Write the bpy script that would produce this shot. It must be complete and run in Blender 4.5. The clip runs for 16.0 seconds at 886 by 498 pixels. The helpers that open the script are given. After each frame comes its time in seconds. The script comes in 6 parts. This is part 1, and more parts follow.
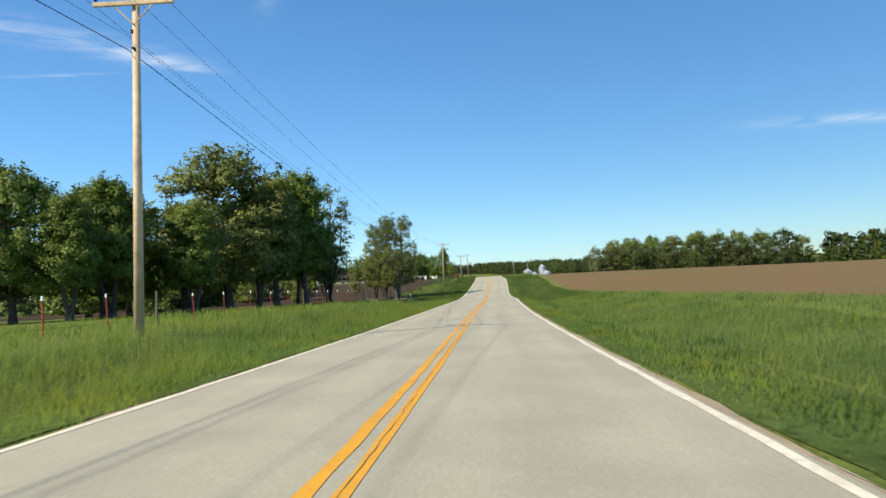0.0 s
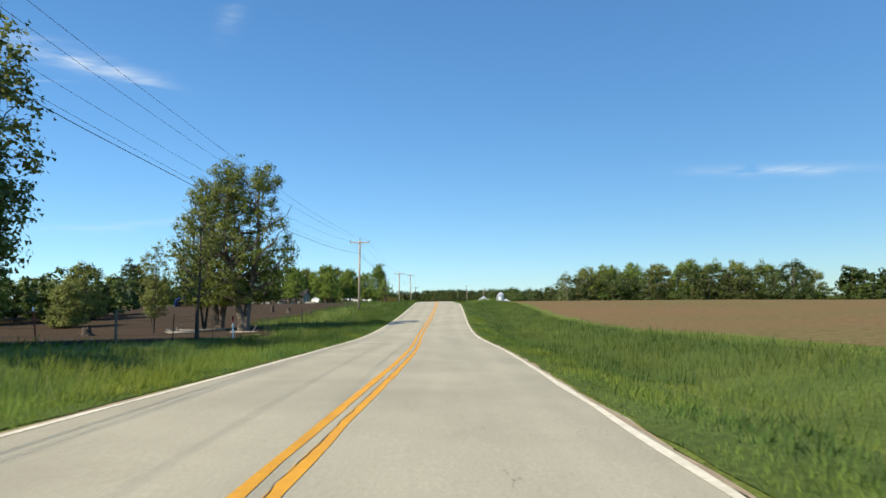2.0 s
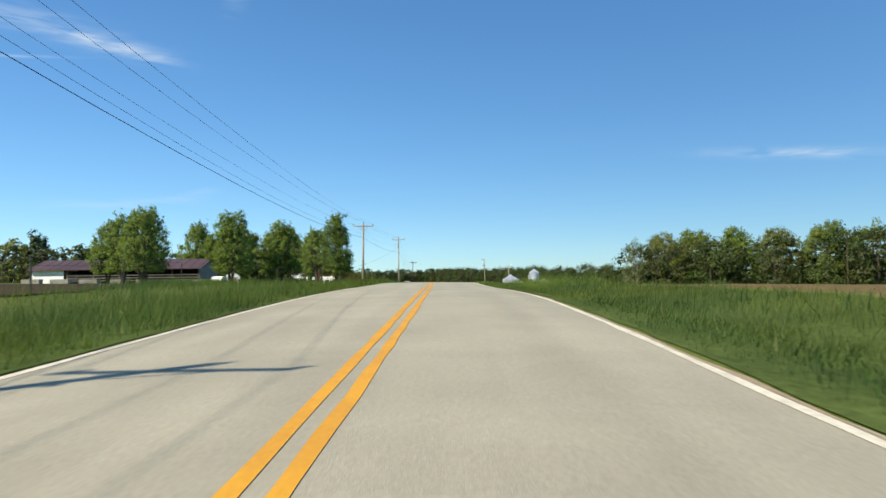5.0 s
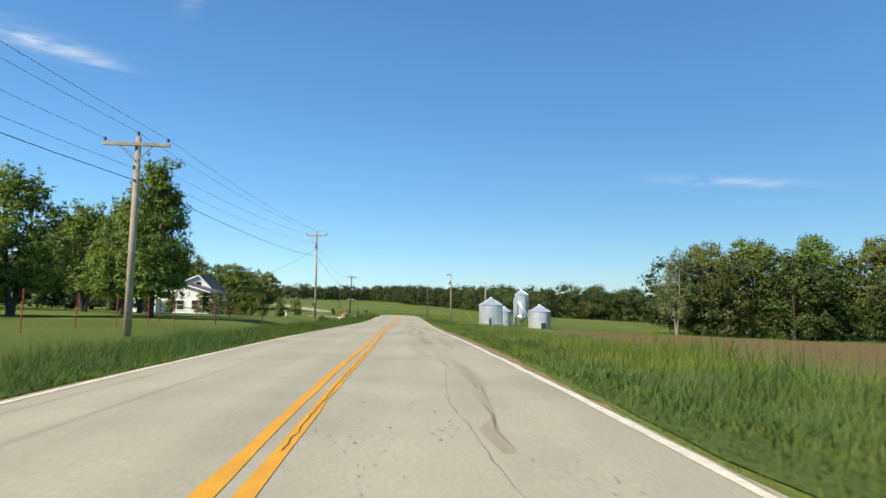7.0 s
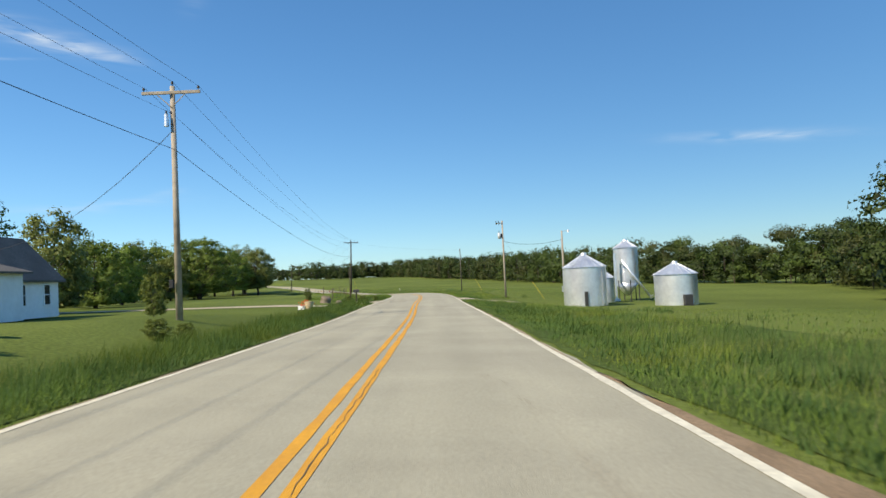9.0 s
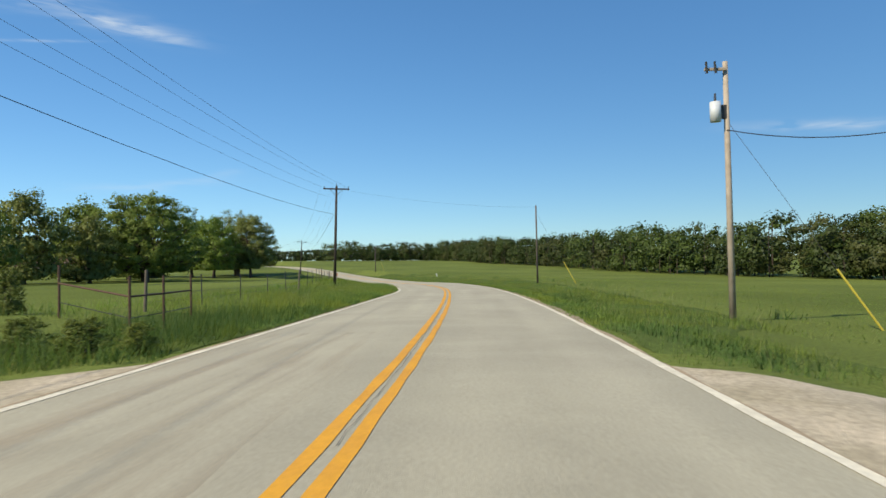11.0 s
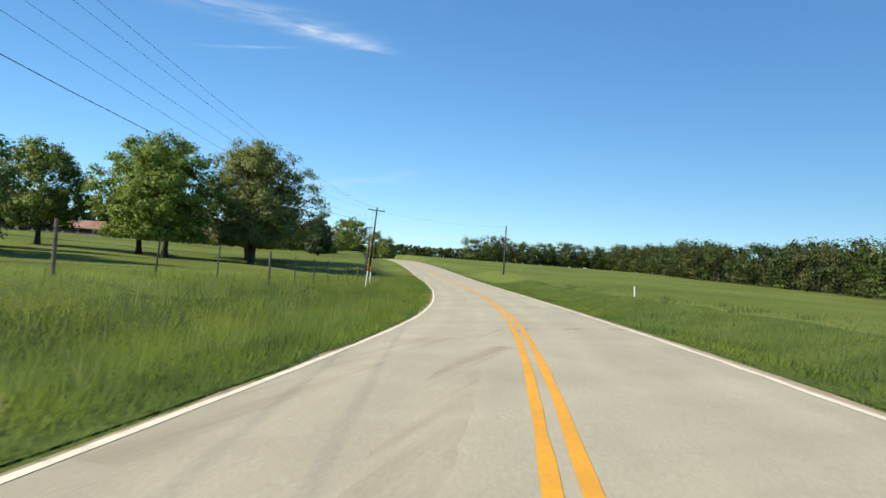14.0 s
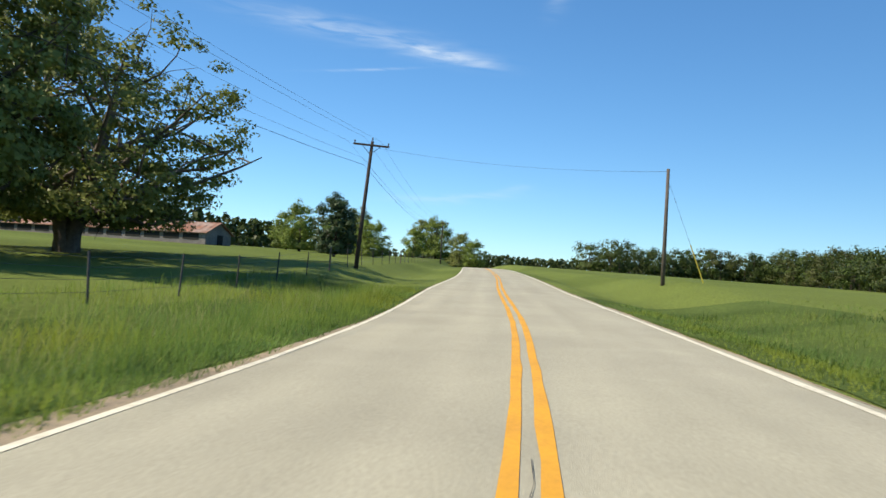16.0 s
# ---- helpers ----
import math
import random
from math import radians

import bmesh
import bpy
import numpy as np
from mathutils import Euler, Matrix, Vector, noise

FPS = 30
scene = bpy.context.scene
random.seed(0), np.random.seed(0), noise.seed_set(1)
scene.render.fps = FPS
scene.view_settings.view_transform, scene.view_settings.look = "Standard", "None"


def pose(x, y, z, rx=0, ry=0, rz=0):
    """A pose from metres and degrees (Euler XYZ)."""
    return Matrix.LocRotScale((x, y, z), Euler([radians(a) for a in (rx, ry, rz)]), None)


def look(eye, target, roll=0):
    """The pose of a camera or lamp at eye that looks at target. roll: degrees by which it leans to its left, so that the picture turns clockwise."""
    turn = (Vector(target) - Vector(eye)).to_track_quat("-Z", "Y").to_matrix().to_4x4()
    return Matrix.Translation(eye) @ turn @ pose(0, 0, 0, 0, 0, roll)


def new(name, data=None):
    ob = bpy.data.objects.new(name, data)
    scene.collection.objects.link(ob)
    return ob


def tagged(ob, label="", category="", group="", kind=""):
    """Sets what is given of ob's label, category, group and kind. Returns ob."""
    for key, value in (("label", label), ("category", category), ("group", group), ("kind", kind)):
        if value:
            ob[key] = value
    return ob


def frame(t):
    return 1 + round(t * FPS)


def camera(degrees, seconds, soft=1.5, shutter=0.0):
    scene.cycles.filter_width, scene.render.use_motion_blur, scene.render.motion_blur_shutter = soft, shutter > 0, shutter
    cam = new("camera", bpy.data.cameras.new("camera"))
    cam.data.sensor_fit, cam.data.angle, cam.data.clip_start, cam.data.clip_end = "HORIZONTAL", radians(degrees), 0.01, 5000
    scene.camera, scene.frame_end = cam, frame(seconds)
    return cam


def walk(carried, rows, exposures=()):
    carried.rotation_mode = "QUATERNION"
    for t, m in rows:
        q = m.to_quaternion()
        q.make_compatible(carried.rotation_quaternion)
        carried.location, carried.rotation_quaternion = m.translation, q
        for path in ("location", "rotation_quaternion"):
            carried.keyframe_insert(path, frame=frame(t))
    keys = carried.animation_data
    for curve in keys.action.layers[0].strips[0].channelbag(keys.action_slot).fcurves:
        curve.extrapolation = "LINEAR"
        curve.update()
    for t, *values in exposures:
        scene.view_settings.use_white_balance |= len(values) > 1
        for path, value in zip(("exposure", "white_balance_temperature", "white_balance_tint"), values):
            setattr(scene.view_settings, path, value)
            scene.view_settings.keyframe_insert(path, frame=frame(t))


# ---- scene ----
# ---- camera ----
cam = camera(65.7, 16.0, soft=1.5, shutter=0.07)
PATH = [
    (0, (1.517, 0.067, 1.271), (-0.164, 19.969, 2.191), -3.69),
    (0.5, (1.240, 14.466, 0.964), (-0.280, 34.376, 1.974), -3.78),
    (1, (0.896, 28.284, 0.809), (0.148, 48.225, 2.035), -3.10),
    (1.5, (0.821, 42.210, 0.503), (-0.010, 62.119, 2.124), -2.64),
    (2, (0.883, 56.050, 0.293), (0.661, 75.970, 2.000), -1.28),
    (2.5, (0.890, 69.874, 0.166), (1.032, 89.746, 2.350), -2.15),
    (3, (0.605, 83.940, -0.088), (0.314, 103.850, 1.703), 0.95),
    (3.5, (0.547, 97.612, -0.174), (0.399, 117.528, 1.582), 0.71),
    (4, (0.243, 111.521, 0.068), (-0.293, 131.453, 1.559), 0.18),
    (6.5, (-1.202, 184.008, 2.618), (-1.231, 203.982, 3.648), -2.06),
    (7, (-1.519, 197.559, 2.780), (-0.499, 217.465, 4.427), 0.50),
    (7.5, (-1.395, 210.710, 2.807), (-0.938, 230.661, 4.129), -2.30),
    (8, (-1.736, 223.403, 2.751), (-0.491, 243.317, 4.111), -0.42),
    (8.5, (-1.651, 236.979, 2.591), (-0.805, 256.928, 3.735), -1.82),
    (11, (-1.780, 307.215, 2.027), (-2.889, 327.177, 2.551), -1.18),
    (11.5, (-1.965, 321.477, 1.928), (-3.668, 341.401, 2.313), -0.17),
    (12, (-2.507, 335.609, 1.858), (-5.418, 355.396, 1.791), 0.98),
    (12.5, (-3.461, 349.552, 1.739), (-7.128, 369.212, 1.915), 1.10),
    (13, (-5.240, 363.673, 1.528), (-9.469, 383.221, 1.677), 2.45),
    (13.5, (-7.306, 377.836, 1.371), (-11.794, 397.323, 1.692), 3.54),
    (14, (-9.727, 392.214, 1.123), (-15.552, 411.337, 1.743), 3.60),
    (14.5, (-12.603, 406.301, 0.913), (-18.315, 425.456, 1.592), 4.14),
    (15, (-16.006, 420.611, 0.725), (-23.570, 439.102, 1.659), 5.02),
    (15.5, (-19.766, 434.449, 0.695), (-27.498, 452.874, 1.554), 3.31),
    (16, (-23.752, 447.693, 0.692), (-32.662, 465.579, 1.536), 3.68),
]
walk(cam, [(t, look(e, a, r)) for t, e, a, r in PATH],
     [(0.0, 0.62), (2.0, 0.60), (3.0, 0.48), (4.0, 0.47), (6.5, 0.56), (8.5, 0.50), (11.0, 0.36), (12.0, 0.47), (13.0, 0.56), (14.0, 0.58), (16.0, 0.62)])

# ---- light ----
SUN_AZ, SUN_EL = radians(231), radians(41.5)
world = bpy.data.worlds.new("sky")
scene.world = world
world.use_nodes = True
wt = world.node_tree
wt.nodes.clear()
w_out = wt.nodes.new("ShaderNodeOutputWorld")
w_bg = wt.nodes.new("ShaderNodeBackground")
w_sky = wt.nodes.new("ShaderNodeTexSky")
w_sky.sky_type = "NISHITA"
w_sky.sun_disc = False
w_sky.sun_elevation, w_sky.sun_rotation = SUN_EL, -SUN_AZ
w_sky.altitude, w_sky.air_density, w_sky.dust_density, w_sky.ozone_density = 250, 1.0, 0.0, 3.4
w_bg.inputs["Strength"].default_value = 0.106


def w_math(op, a, b=None, c=None):
    n = wt.nodes.new("ShaderNodeMath")
    n.operation = op
    for i, v in enumerate((a, b, c)):
        if v is None:
            continue
        if isinstance(v, (int, float)):
            n.inputs[i].default_value = v
        else:
            wt.links.new(v, n.inputs[i])
    return n.outputs[0]


w_rich = wt.nodes.new("ShaderNodeHueSaturation")
w_rich.inputs["Saturation"].default_value, w_rich.inputs["Value"].default_value = 1.30, 1.38
w_soft = wt.nodes.new("ShaderNodeGamma")
w_soft.inputs["Gamma"].default_value = 0.7
wt.links.new(w_sky.outputs[0], w_soft.inputs["Color"])
wt.links.new(w_soft.outputs[0], w_rich.inputs["Color"])
w_tc = wt.nodes.new("ShaderNodeTexCoord")
w_xyz = wt.nodes.new("ShaderNodeSeparateXYZ")
wt.links.new(w_tc.outputs["Generated"], w_xyz.inputs[0])
w_az = w_math("MULTIPLY", w_math("ARCTAN2", w_xyz.outputs["X"], w_xyz.outputs["Y"]), 57.2958)
w_el = w_math("MULTIPLY", w_math("ARCSINE", w_xyz.outputs["Z"]), 57.2958)
w_pos = wt.nodes.new("ShaderNodeCombineXYZ")
wt.links.new(w_math("MULTIPLY_ADD", w_az, 0.12, w_math("MULTIPLY", w_el, 0.10)), w_pos.inputs[0])
wt.links.new(w_math("MULTIPLY", w_el, 0.75), w_pos.inputs[1])
w_wisp = wt.nodes.new("ShaderNodeTexNoise")
w_wisp.inputs["Scale"].default_value, w_wisp.inputs["Detail"].default_value, w_wisp.inputs["Distortion"].default_value = 2.2, 7.0, 0.6
wt.links.new(w_pos.outputs[0], w_wisp.inputs["Vector"])
w_veil = 0.0
# thin cirrus: azimuth, elevation, half width, half height, slope, strength
for a0, e0, wa, we, k, amount in ((26, 9.7, 5.0, 0.36, -0.09, 0.5), (-27.3, 18.1, 3.6, 0.50, -0.12, 0.8), (-36, 19.4, 7.5, 0.8, -0.07, 0.38), (-34, 16.5, 3.5, 0.10, 0.12, 0.35),
                                  (-24, 6.9, 4.0, 0.35, 0.10, 0.22), (-29, 6.4, 3.0, 0.30, 0.0, 0.18), (-18, 22.8, 1.0, 1.1, 0.5, 0.16), (-21, 7.8, 1.2, 0.22, 0.1, 0.25)):
    a = w_math("SUBTRACT", w_az, a0)
    e = w_math("SUBTRACT", w_math("SUBTRACT", w_el, e0), w_math("MULTIPLY", a, k))
    q = w_math("ADD", w_math("POWER", w_math("ABSOLUTE", w_math("DIVIDE", a, wa)), 2.0), w_math("POWER", w_math("ABSOLUTE", w_math("DIVIDE", e, we)), 2.0))
    g = w_math("MULTIPLY", w_math("EXPONENT", w_math("MULTIPLY", q, -1.0)), amount)
    w_veil = w_math("ADD", g, w_veil)
w_thin = wt.nodes.new("ShaderNodeMapRange")
w_thin.inputs["From Min"].default_value, w_thin.inputs["From Max"].default_value = 0.32, 0.68
wt.links.new(w_wisp.outputs["Fac"], w_thin.inputs["Value"])
w_mix = wt.nodes.new("ShaderNodeMixRGB")
w_mix.inputs["Color2"].default_value = (5.2, 5.8, 6.3, 1)
wt.links.new(w_math("MINIMUM", w_math("MULTIPLY", w_veil, w_thin.outputs["Result"]), 0.9), w_mix.inputs["Fac"])
w_tint = wt.nodes.new("ShaderNodeMixRGB")
w_tint.blend_type = "MULTIPLY"
w_tint.inputs["Fac"].default_value, w_tint.inputs["Color2"].default_value = 1.0, (0.71, 0.965, 1.145, 1)
wt.links.new(w_rich.outputs[0], w_tint.inputs["Color1"])
wt.links.new(w_tint.outputs[0], w_mix.inputs["Color1"])
wt.links.new(w_mix.outputs[0], w_bg.inputs["Color"])
wt.links.new(w_bg.outputs[0], w_out.inputs["Surface"])

sun = new("sun", bpy.data.lights.new("sun", "SUN"))
sun.data.energy, sun.data.angle, sun.data.color = 5.0, radians(0.55), (1.0, 0.90, 0.73)
sun_way = Vector((math.sin(SUN_AZ) * math.cos(SUN_EL), math.cos(SUN_AZ) * math.cos(SUN_EL), math.sin(SUN_EL)))
sun.matrix_world = look((0, 0, 60), Vector((0, 0, 60)) - sun_way)


# ---- materials ----
def material(name, colour, rough=0.8, metal=0.0, spread=0.15, scale=6.0, big=0.12, bump=0.0, bump_scale=40.0, second=None, spec=0.3):
    """A surface whose colour wanders at two scales, with fine relief."""
    m = bpy.data.materials.new(name)
    m.use_nodes = True
    nt = m.node_tree
    b = nt.nodes["Principled BSDF"]
    b.inputs["Roughness"].default_value, b.inputs["Metallic"].default_value = rough, metal
    b.inputs["Specular IOR Level"].default_value = spec
    geo = nt.nodes.new("ShaderNodeNewGeometry")

    def noise_at(s, detail=4.0):
        n = nt.nodes.new("ShaderNodeTexNoise")
        n.inputs["Scale"].default_value, n.inputs["Detail"].default_value = s, detail
        nt.links.new(geo.outputs["Position"], n.inputs["Vector"])
        return n

    a, c = noise_at(scale), noise_at(big, 3.0)
    ramp = nt.nodes.new("ShaderNodeValToRGB")
    second = second or [v * 0.75 for v in colour]
    ramp.color_ramp.elements[0].color, ramp.color_ramp.elements[1].color = (*second, 1), (*colour, 1)
    ramp.color_ramp.elements[0].position, ramp.color_ramp.elements[1].position = 0.35, 0.62
    nt.links.new(c.outputs["Fac"], ramp.inputs["Fac"])
    hue = nt.nodes.new("ShaderNodeHueSaturation")
    mr = nt.nodes.new("ShaderNodeMapRange")
    mr.inputs["From Min"].default_value, mr.inputs["From Max"].default_value = 0.25, 0.75
    mr.inputs["To Min"].default_value, mr.inputs["To Max"].default_value = 1 - spread, 1 + spread
    nt.links.new(a.outputs["Fac"], mr.inputs["Value"])
    nt.links.new(mr.outputs["Result"], hue.inputs["Value"])
    nt.links.new(ramp.outputs["Color"], hue.inputs["Color"])
    nt.links.new(hue.outputs["Color"], b.inputs["Base Color"])
    if bump:
        f = noise_at(bump_scale, 6.0)
        bp = nt.nodes.new("ShaderNodeBump")
        bp.inputs["Strength"].default_value, bp.inputs["Distance"].default_value = bump, 0.02
        nt.links.new(f.outputs["Fac"], bp.inputs["Height"])
        nt.links.new(bp.outputs["Normal"], b.inputs["Normal"])
    return m


def leafy(name, dark, light, glow=0.35, rough=0.55, patchy=False):
    """Leaves or blades: each island has its own shade, and light passes through."""
    m = bpy.data.materials.new(name)
    m.use_nodes = True
    nt = m.node_tree
    out, b = nt.nodes["Material Output"], nt.nodes["Principled BSDF"]
    geo = nt.nodes.new("ShaderNodeNewGeometry")
    big = nt.nodes.new("ShaderNodeTexNoise")
    big.inputs["Scale"].default_value, big.inputs["Detail"].default_value = 0.45, 3.0
    nt.links.new(geo.outputs["Position"], big.inputs["Vector"])
    mix = nt.nodes.new("ShaderNodeMath")
    mix.operation = "MULTIPLY_ADD"
    mix.inputs[1].default_value = 0.34
    nt.links.new(geo.outputs["Random Per Island"], mix.inputs[0])
    off = nt.nodes.new("ShaderNodeMapRange")
    off.inputs["From Min"].default_value, off.inputs["From Max"].default_value = 0.3, 0.7
    off.inputs["To Min"].default_value, off.inputs["To Max"].default_value = 0.0, 0.66
    nt.links.new(big.outputs["Fac"], off.inputs["Value"])
    nt.links.new(off.outputs["Result"], mix.inputs[2])
    ramp = nt.nodes.new("ShaderNodeValToRGB")
    ramp.color_ramp.elements[0].color, ramp.color_ramp.elements[1].color = (*dark, 1), (*light, 1)
    nt.links.new(mix.outputs[0], ramp.inputs["Fac"])
    colour = ramp.outputs["Color"]
    if patchy:
        spot = nt.nodes.new("ShaderNodeTexNoise")
        spot.inputs["Scale"].default_value, spot.inputs["Detail"].default_value = 0.27, 2.0
        nt.links.new(geo.outputs["Position"], spot.inputs["Vector"])
        tint = nt.nodes.new("ShaderNodeValToRGB")
        tint.color_ramp.elements[0].position, tint.color_ramp.elements[0].color = 0.36, (0.60, 0.76, 0.92, 1)
        tint.color_ramp.elements[1].position, tint.color_ramp.elements[1].color = 0.66, (1.0, 0.90, 0.62, 1)
        tint.color_ramp.elements.new(0.5).color = (0.84, 0.9, 0.82, 1)
        nt.links.new(spot.outputs["Fac"], tint.inputs["Fac"])
        both = nt.nodes.new("ShaderNodeMix")
        both.data_type, both.blend_type = "RGBA", "MULTIPLY"
        both.inputs["Factor"].default_value = 1.0
        nt.links.new(ramp.outputs["Color"], both.inputs["A"])
        nt.links.new(tint.outputs["Color"], both.inputs["B"])
        colour = both.outputs["Result"]
    nt.links.new(colour, b.inputs["Base Color"])
    b.inputs["Roughness"].default_value, b.inputs["Specular IOR Level"].default_value = rough, 0.25
    tr = nt.nodes.new("ShaderNodeBsdfTranslucent")
    nt.links.new(colour, tr.inputs["Color"])
    sh = nt.nodes.new("ShaderNodeMixShader")
    sh.inputs["Fac"].default_value = glow
    nt.links.new(b.outputs[0], sh.inputs[1])
    nt.links.new(tr.outputs[0], sh.inputs[2])
    nt.links.new(sh.outputs[0], out.inputs["Surface"])
    return m


def paved():
    """Pale worn asphalt: lengthwise streaks, wheel paths, patches and grit."""
    m = material("asphalt", (0.35, 0.323, 0.235), 0.9, spread=0.15, scale=30, big=0.35, bump=0.35, bump_scale=80, second=(0.314, 0.289, 0.212))
    nt = m.node_tree
    b = nt.nodes["Principled BSDF"]
    base = b.inputs["Base Color"].links[0].from_socket
    geo = nt.nodes.new("ShaderNodeNewGeometry")
    at = nt.nodes.new("ShaderNodeAttribute")
    at.attribute_name = "lane"
    run = nt.nodes.new("ShaderNodeSeparateXYZ")
    nt.links.new(geo.outputs["Position"], run.inputs[0])
    slow = nt.nodes.new("ShaderNodeMath")
    slow.operation = "MULTIPLY"
    slow.inputs[1].default_value = 0.06
    nt.links.new(run.outputs["Y"], slow.inputs[0])
    mul = nt.nodes.new("ShaderNodeCombineXYZ")
    nt.links.new(at.outputs["Fac"], mul.inputs["X"])
    nt.links.new(slow.outputs[0], mul.inputs["Y"])
    streak = nt.nodes.new("ShaderNodeTexNoise")
    streak.inputs["Scale"].default_value, streak.inputs["Detail"].default_value = 1.6, 5.0
    nt.links.new(mul.outputs[0], streak.inputs["Vector"])
    patch = nt.nodes.new("ShaderNodeTexNoise")
    patch.inputs["Scale"].default_value, patch.inputs["Detail"].default_value, patch.inputs["Distortion"].default_value = 0.55, 6.0, 0.8
    nt.links.new(geo.outputs["Position"], patch.inputs["Vector"])

    def calc(op, *vals):
        n = nt.nodes.new("ShaderNodeMath")
        n.operation = op
        for i, v in enumerate(vals):
            if isinstance(v, (int, float)):
                n.inputs[i].default_value = v
            else:
                nt.links.new(v, n.inputs[i])
        return n.outputs[0]

    lane = calc("ABSOLUTE", calc("SUBTRACT", calc("ABSOLUTE", at.outputs["Fac"]), 1.75))
    path = calc("EXPONENT", calc("MULTIPLY", calc("POWER", calc("DIVIDE", calc("SUBTRACT", lane, 0.8), 0.33), 2.0), -1.0))
    k = calc("ADD", calc("MULTIPLY", path, 0.07), calc("MULTIPLY", calc("SUBTRACT", streak.outputs["Fac"], 0.5), 0.26))
    k = calc("ADD", k, calc("MULTIPLY", calc("SUBTRACT", patch.outputs["Fac"], 0.5), 0.26))
    k = calc("ADD", k, 0.98)
    hue = nt.nodes.new("ShaderNodeHueSaturation")
    nt.links.new(k, hue.inputs["Value"])
    nt.links.new(base, hue.inputs["Color"])
    nt.links.new(hue.outputs["Color"], b.inputs["Base Color"])
    return m


M_ASPHALT = paved()
M_TAR = material("crack_tar", (0.091, 0.084, 0.073), 0.8, spread=0.3, scale=8)
M_WHITE_LINE = material("worn_white_paint", (0.651, 0.602, 0.462), 0.7, spread=0.18, scale=14, big=2.6, second=(0.56, 0.511, 0.385))
M_YELLOW = material("worn_yellow_paint", (0.616, 0.301, 0.021), 0.7, spread=0.12, scale=22, big=1.6, second=(0.546, 0.262, 0.025))
M_SOIL = material("tilled_soil", (0.160, 0.104, 0.054), 0.95, spread=0.35, scale=3.0, big=0.045, bump=0.8, bump_scale=5, second=(0.135, 0.110, 0.046), spec=0.02)
M_DIRT = material("yard_dirt", (0.058, 0.041, 0.028), 0.95, spread=0.35, scale=2.0, big=0.1, bump=0.6, bump_scale=8, second=(0.05, 0.038, 0.024), spec=0.02)
# dead litter, its colour darkened for the shade at the blades' feet
M_SHADED_THATCH = material("shaded_thatch", (0.082, 0.112, 0.030), 0.95, spread=0.4, scale=7, big=0.3, bump=0.8, bump_scale=30, second=(0.055, 0.080, 0.021), spec=0.02)
M_GRAVEL = material("limestone_gravel", (0.448, 0.378, 0.269), 0.9, spread=0.3, scale=14, big=0.9, bump=0.8, bump_scale=35, second=(0.329, 0.28, 0.185))
M_TURF = material("turf", (0.125, 0.155, 0.035), 0.9, spread=0.4, scale=9, big=0.05, bump=0.8, bump_scale=45, second=(0.09, 0.116, 0.025), spec=0.05)
M_BARK = material("bark", (0.077, 0.059, 0.045), 0.9, spread=0.3, scale=5, big=0.6, bump=0.8, bump_scale=12)
M_BARK_PALE = material("pale_bark", (0.238, 0.21, 0.168), 0.9, spread=0.3, scale=5, big=0.6, bump=0.6, bump_scale=12)
M_POLE_NEW = material("new_pole_wood", (0.60, 0.46, 0.29), 0.85, spread=0.18, scale=4, big=0.5, bump=0.4, bump_scale=15, second=(0.50, 0.37, 0.23))
M_POLE_GREY = material("weathered_pole_wood", (0.36, 0.305, 0.235), 0.85, spread=0.18, scale=4, big=0.5, bump=0.4, bump_scale=15, second=(0.27, 0.225, 0.17))
M_POLE_DARK = material("creosoted_pole_wood", (0.052, 0.041, 0.032), 0.85, spread=0.25, scale=4, big=0.5, bump=0.4, bump_scale=15)
M_WIRE = material("wire", (0.06, 0.06, 0.06), 0.6, spread=0.05)
M_WIRE_THICK = material("cable_sheath", (0.02, 0.02, 0.022), 0.6, spread=0.05)
M_GALV = material("galvanised_steel", (0.80, 0.81, 0.82), 0.36, 0.72, spread=0.08, scale=3, big=0.5, second=(0.62, 0.63, 0.66))
M_IRON = material("dark_iron", (0.05, 0.05, 0.05), 0.6, 0.3, spread=0.2)
M_WHITE = material("white_painted_siding", (0.86, 0.86, 0.83), 0.6, spread=0.05, scale=3, big=0.4, second=(0.80, 0.80, 0.76))
M_SHINGLE = material("grey_shingles", (0.119, 0.112, 0.105), 0.9, spread=0.25, scale=9, big=0.5, bump=0.5, bump_scale=20)
M_GLASS = material("dark_window_glass", (0.03, 0.035, 0.04), 0.08, spread=0.05, spec=0.6)
M_BROWN_ROOF = material("brown_metal_roof", (0.112, 0.07, 0.07), 0.5, 0.2, spread=0.15, scale=3)
M_RUST = material("rusty_roof", (0.252, 0.112, 0.063), 0.7, 0.1, spread=0.25, scale=1.5, big=0.3, second=(0.294, 0.21, 0.168))
M_GREY_WOOD = material("grey_barn_boards", (0.196, 0.175, 0.154), 0.9, spread=0.25, scale=4, big=0.5)
# near-black that stands in for the shade inside open bays and doors
M_SHADE = material("painted_inside_shade", (0.021, 0.02, 0.017), 0.9, spread=0.2)
M_ROCK = material("limestone", (0.252, 0.203, 0.154), 0.9, spread=0.3, scale=3, big=1.0, bump=0.9, bump_scale=8, second=(0.168, 0.133, 0.098))
M_YELLOW_GUARD = material("yellow_guy_guard", (0.525, 0.434, 0.056), 0.5, spread=0.05)
M_ORANGE = material("orange_marker", (0.56, 0.112, 0.021), 0.5, spread=0.05)
M_GREEN_BOX = material("green_steel", (0.035, 0.091, 0.059), 0.6, spread=0.15)
M_BLUE_TARP = material("blue_tarp", (0.028, 0.077, 0.294), 0.6, spread=0.2, scale=2)
M_RED_POST = material("red_post", (0.245, 0.042, 0.028), 0.7, spread=0.2)
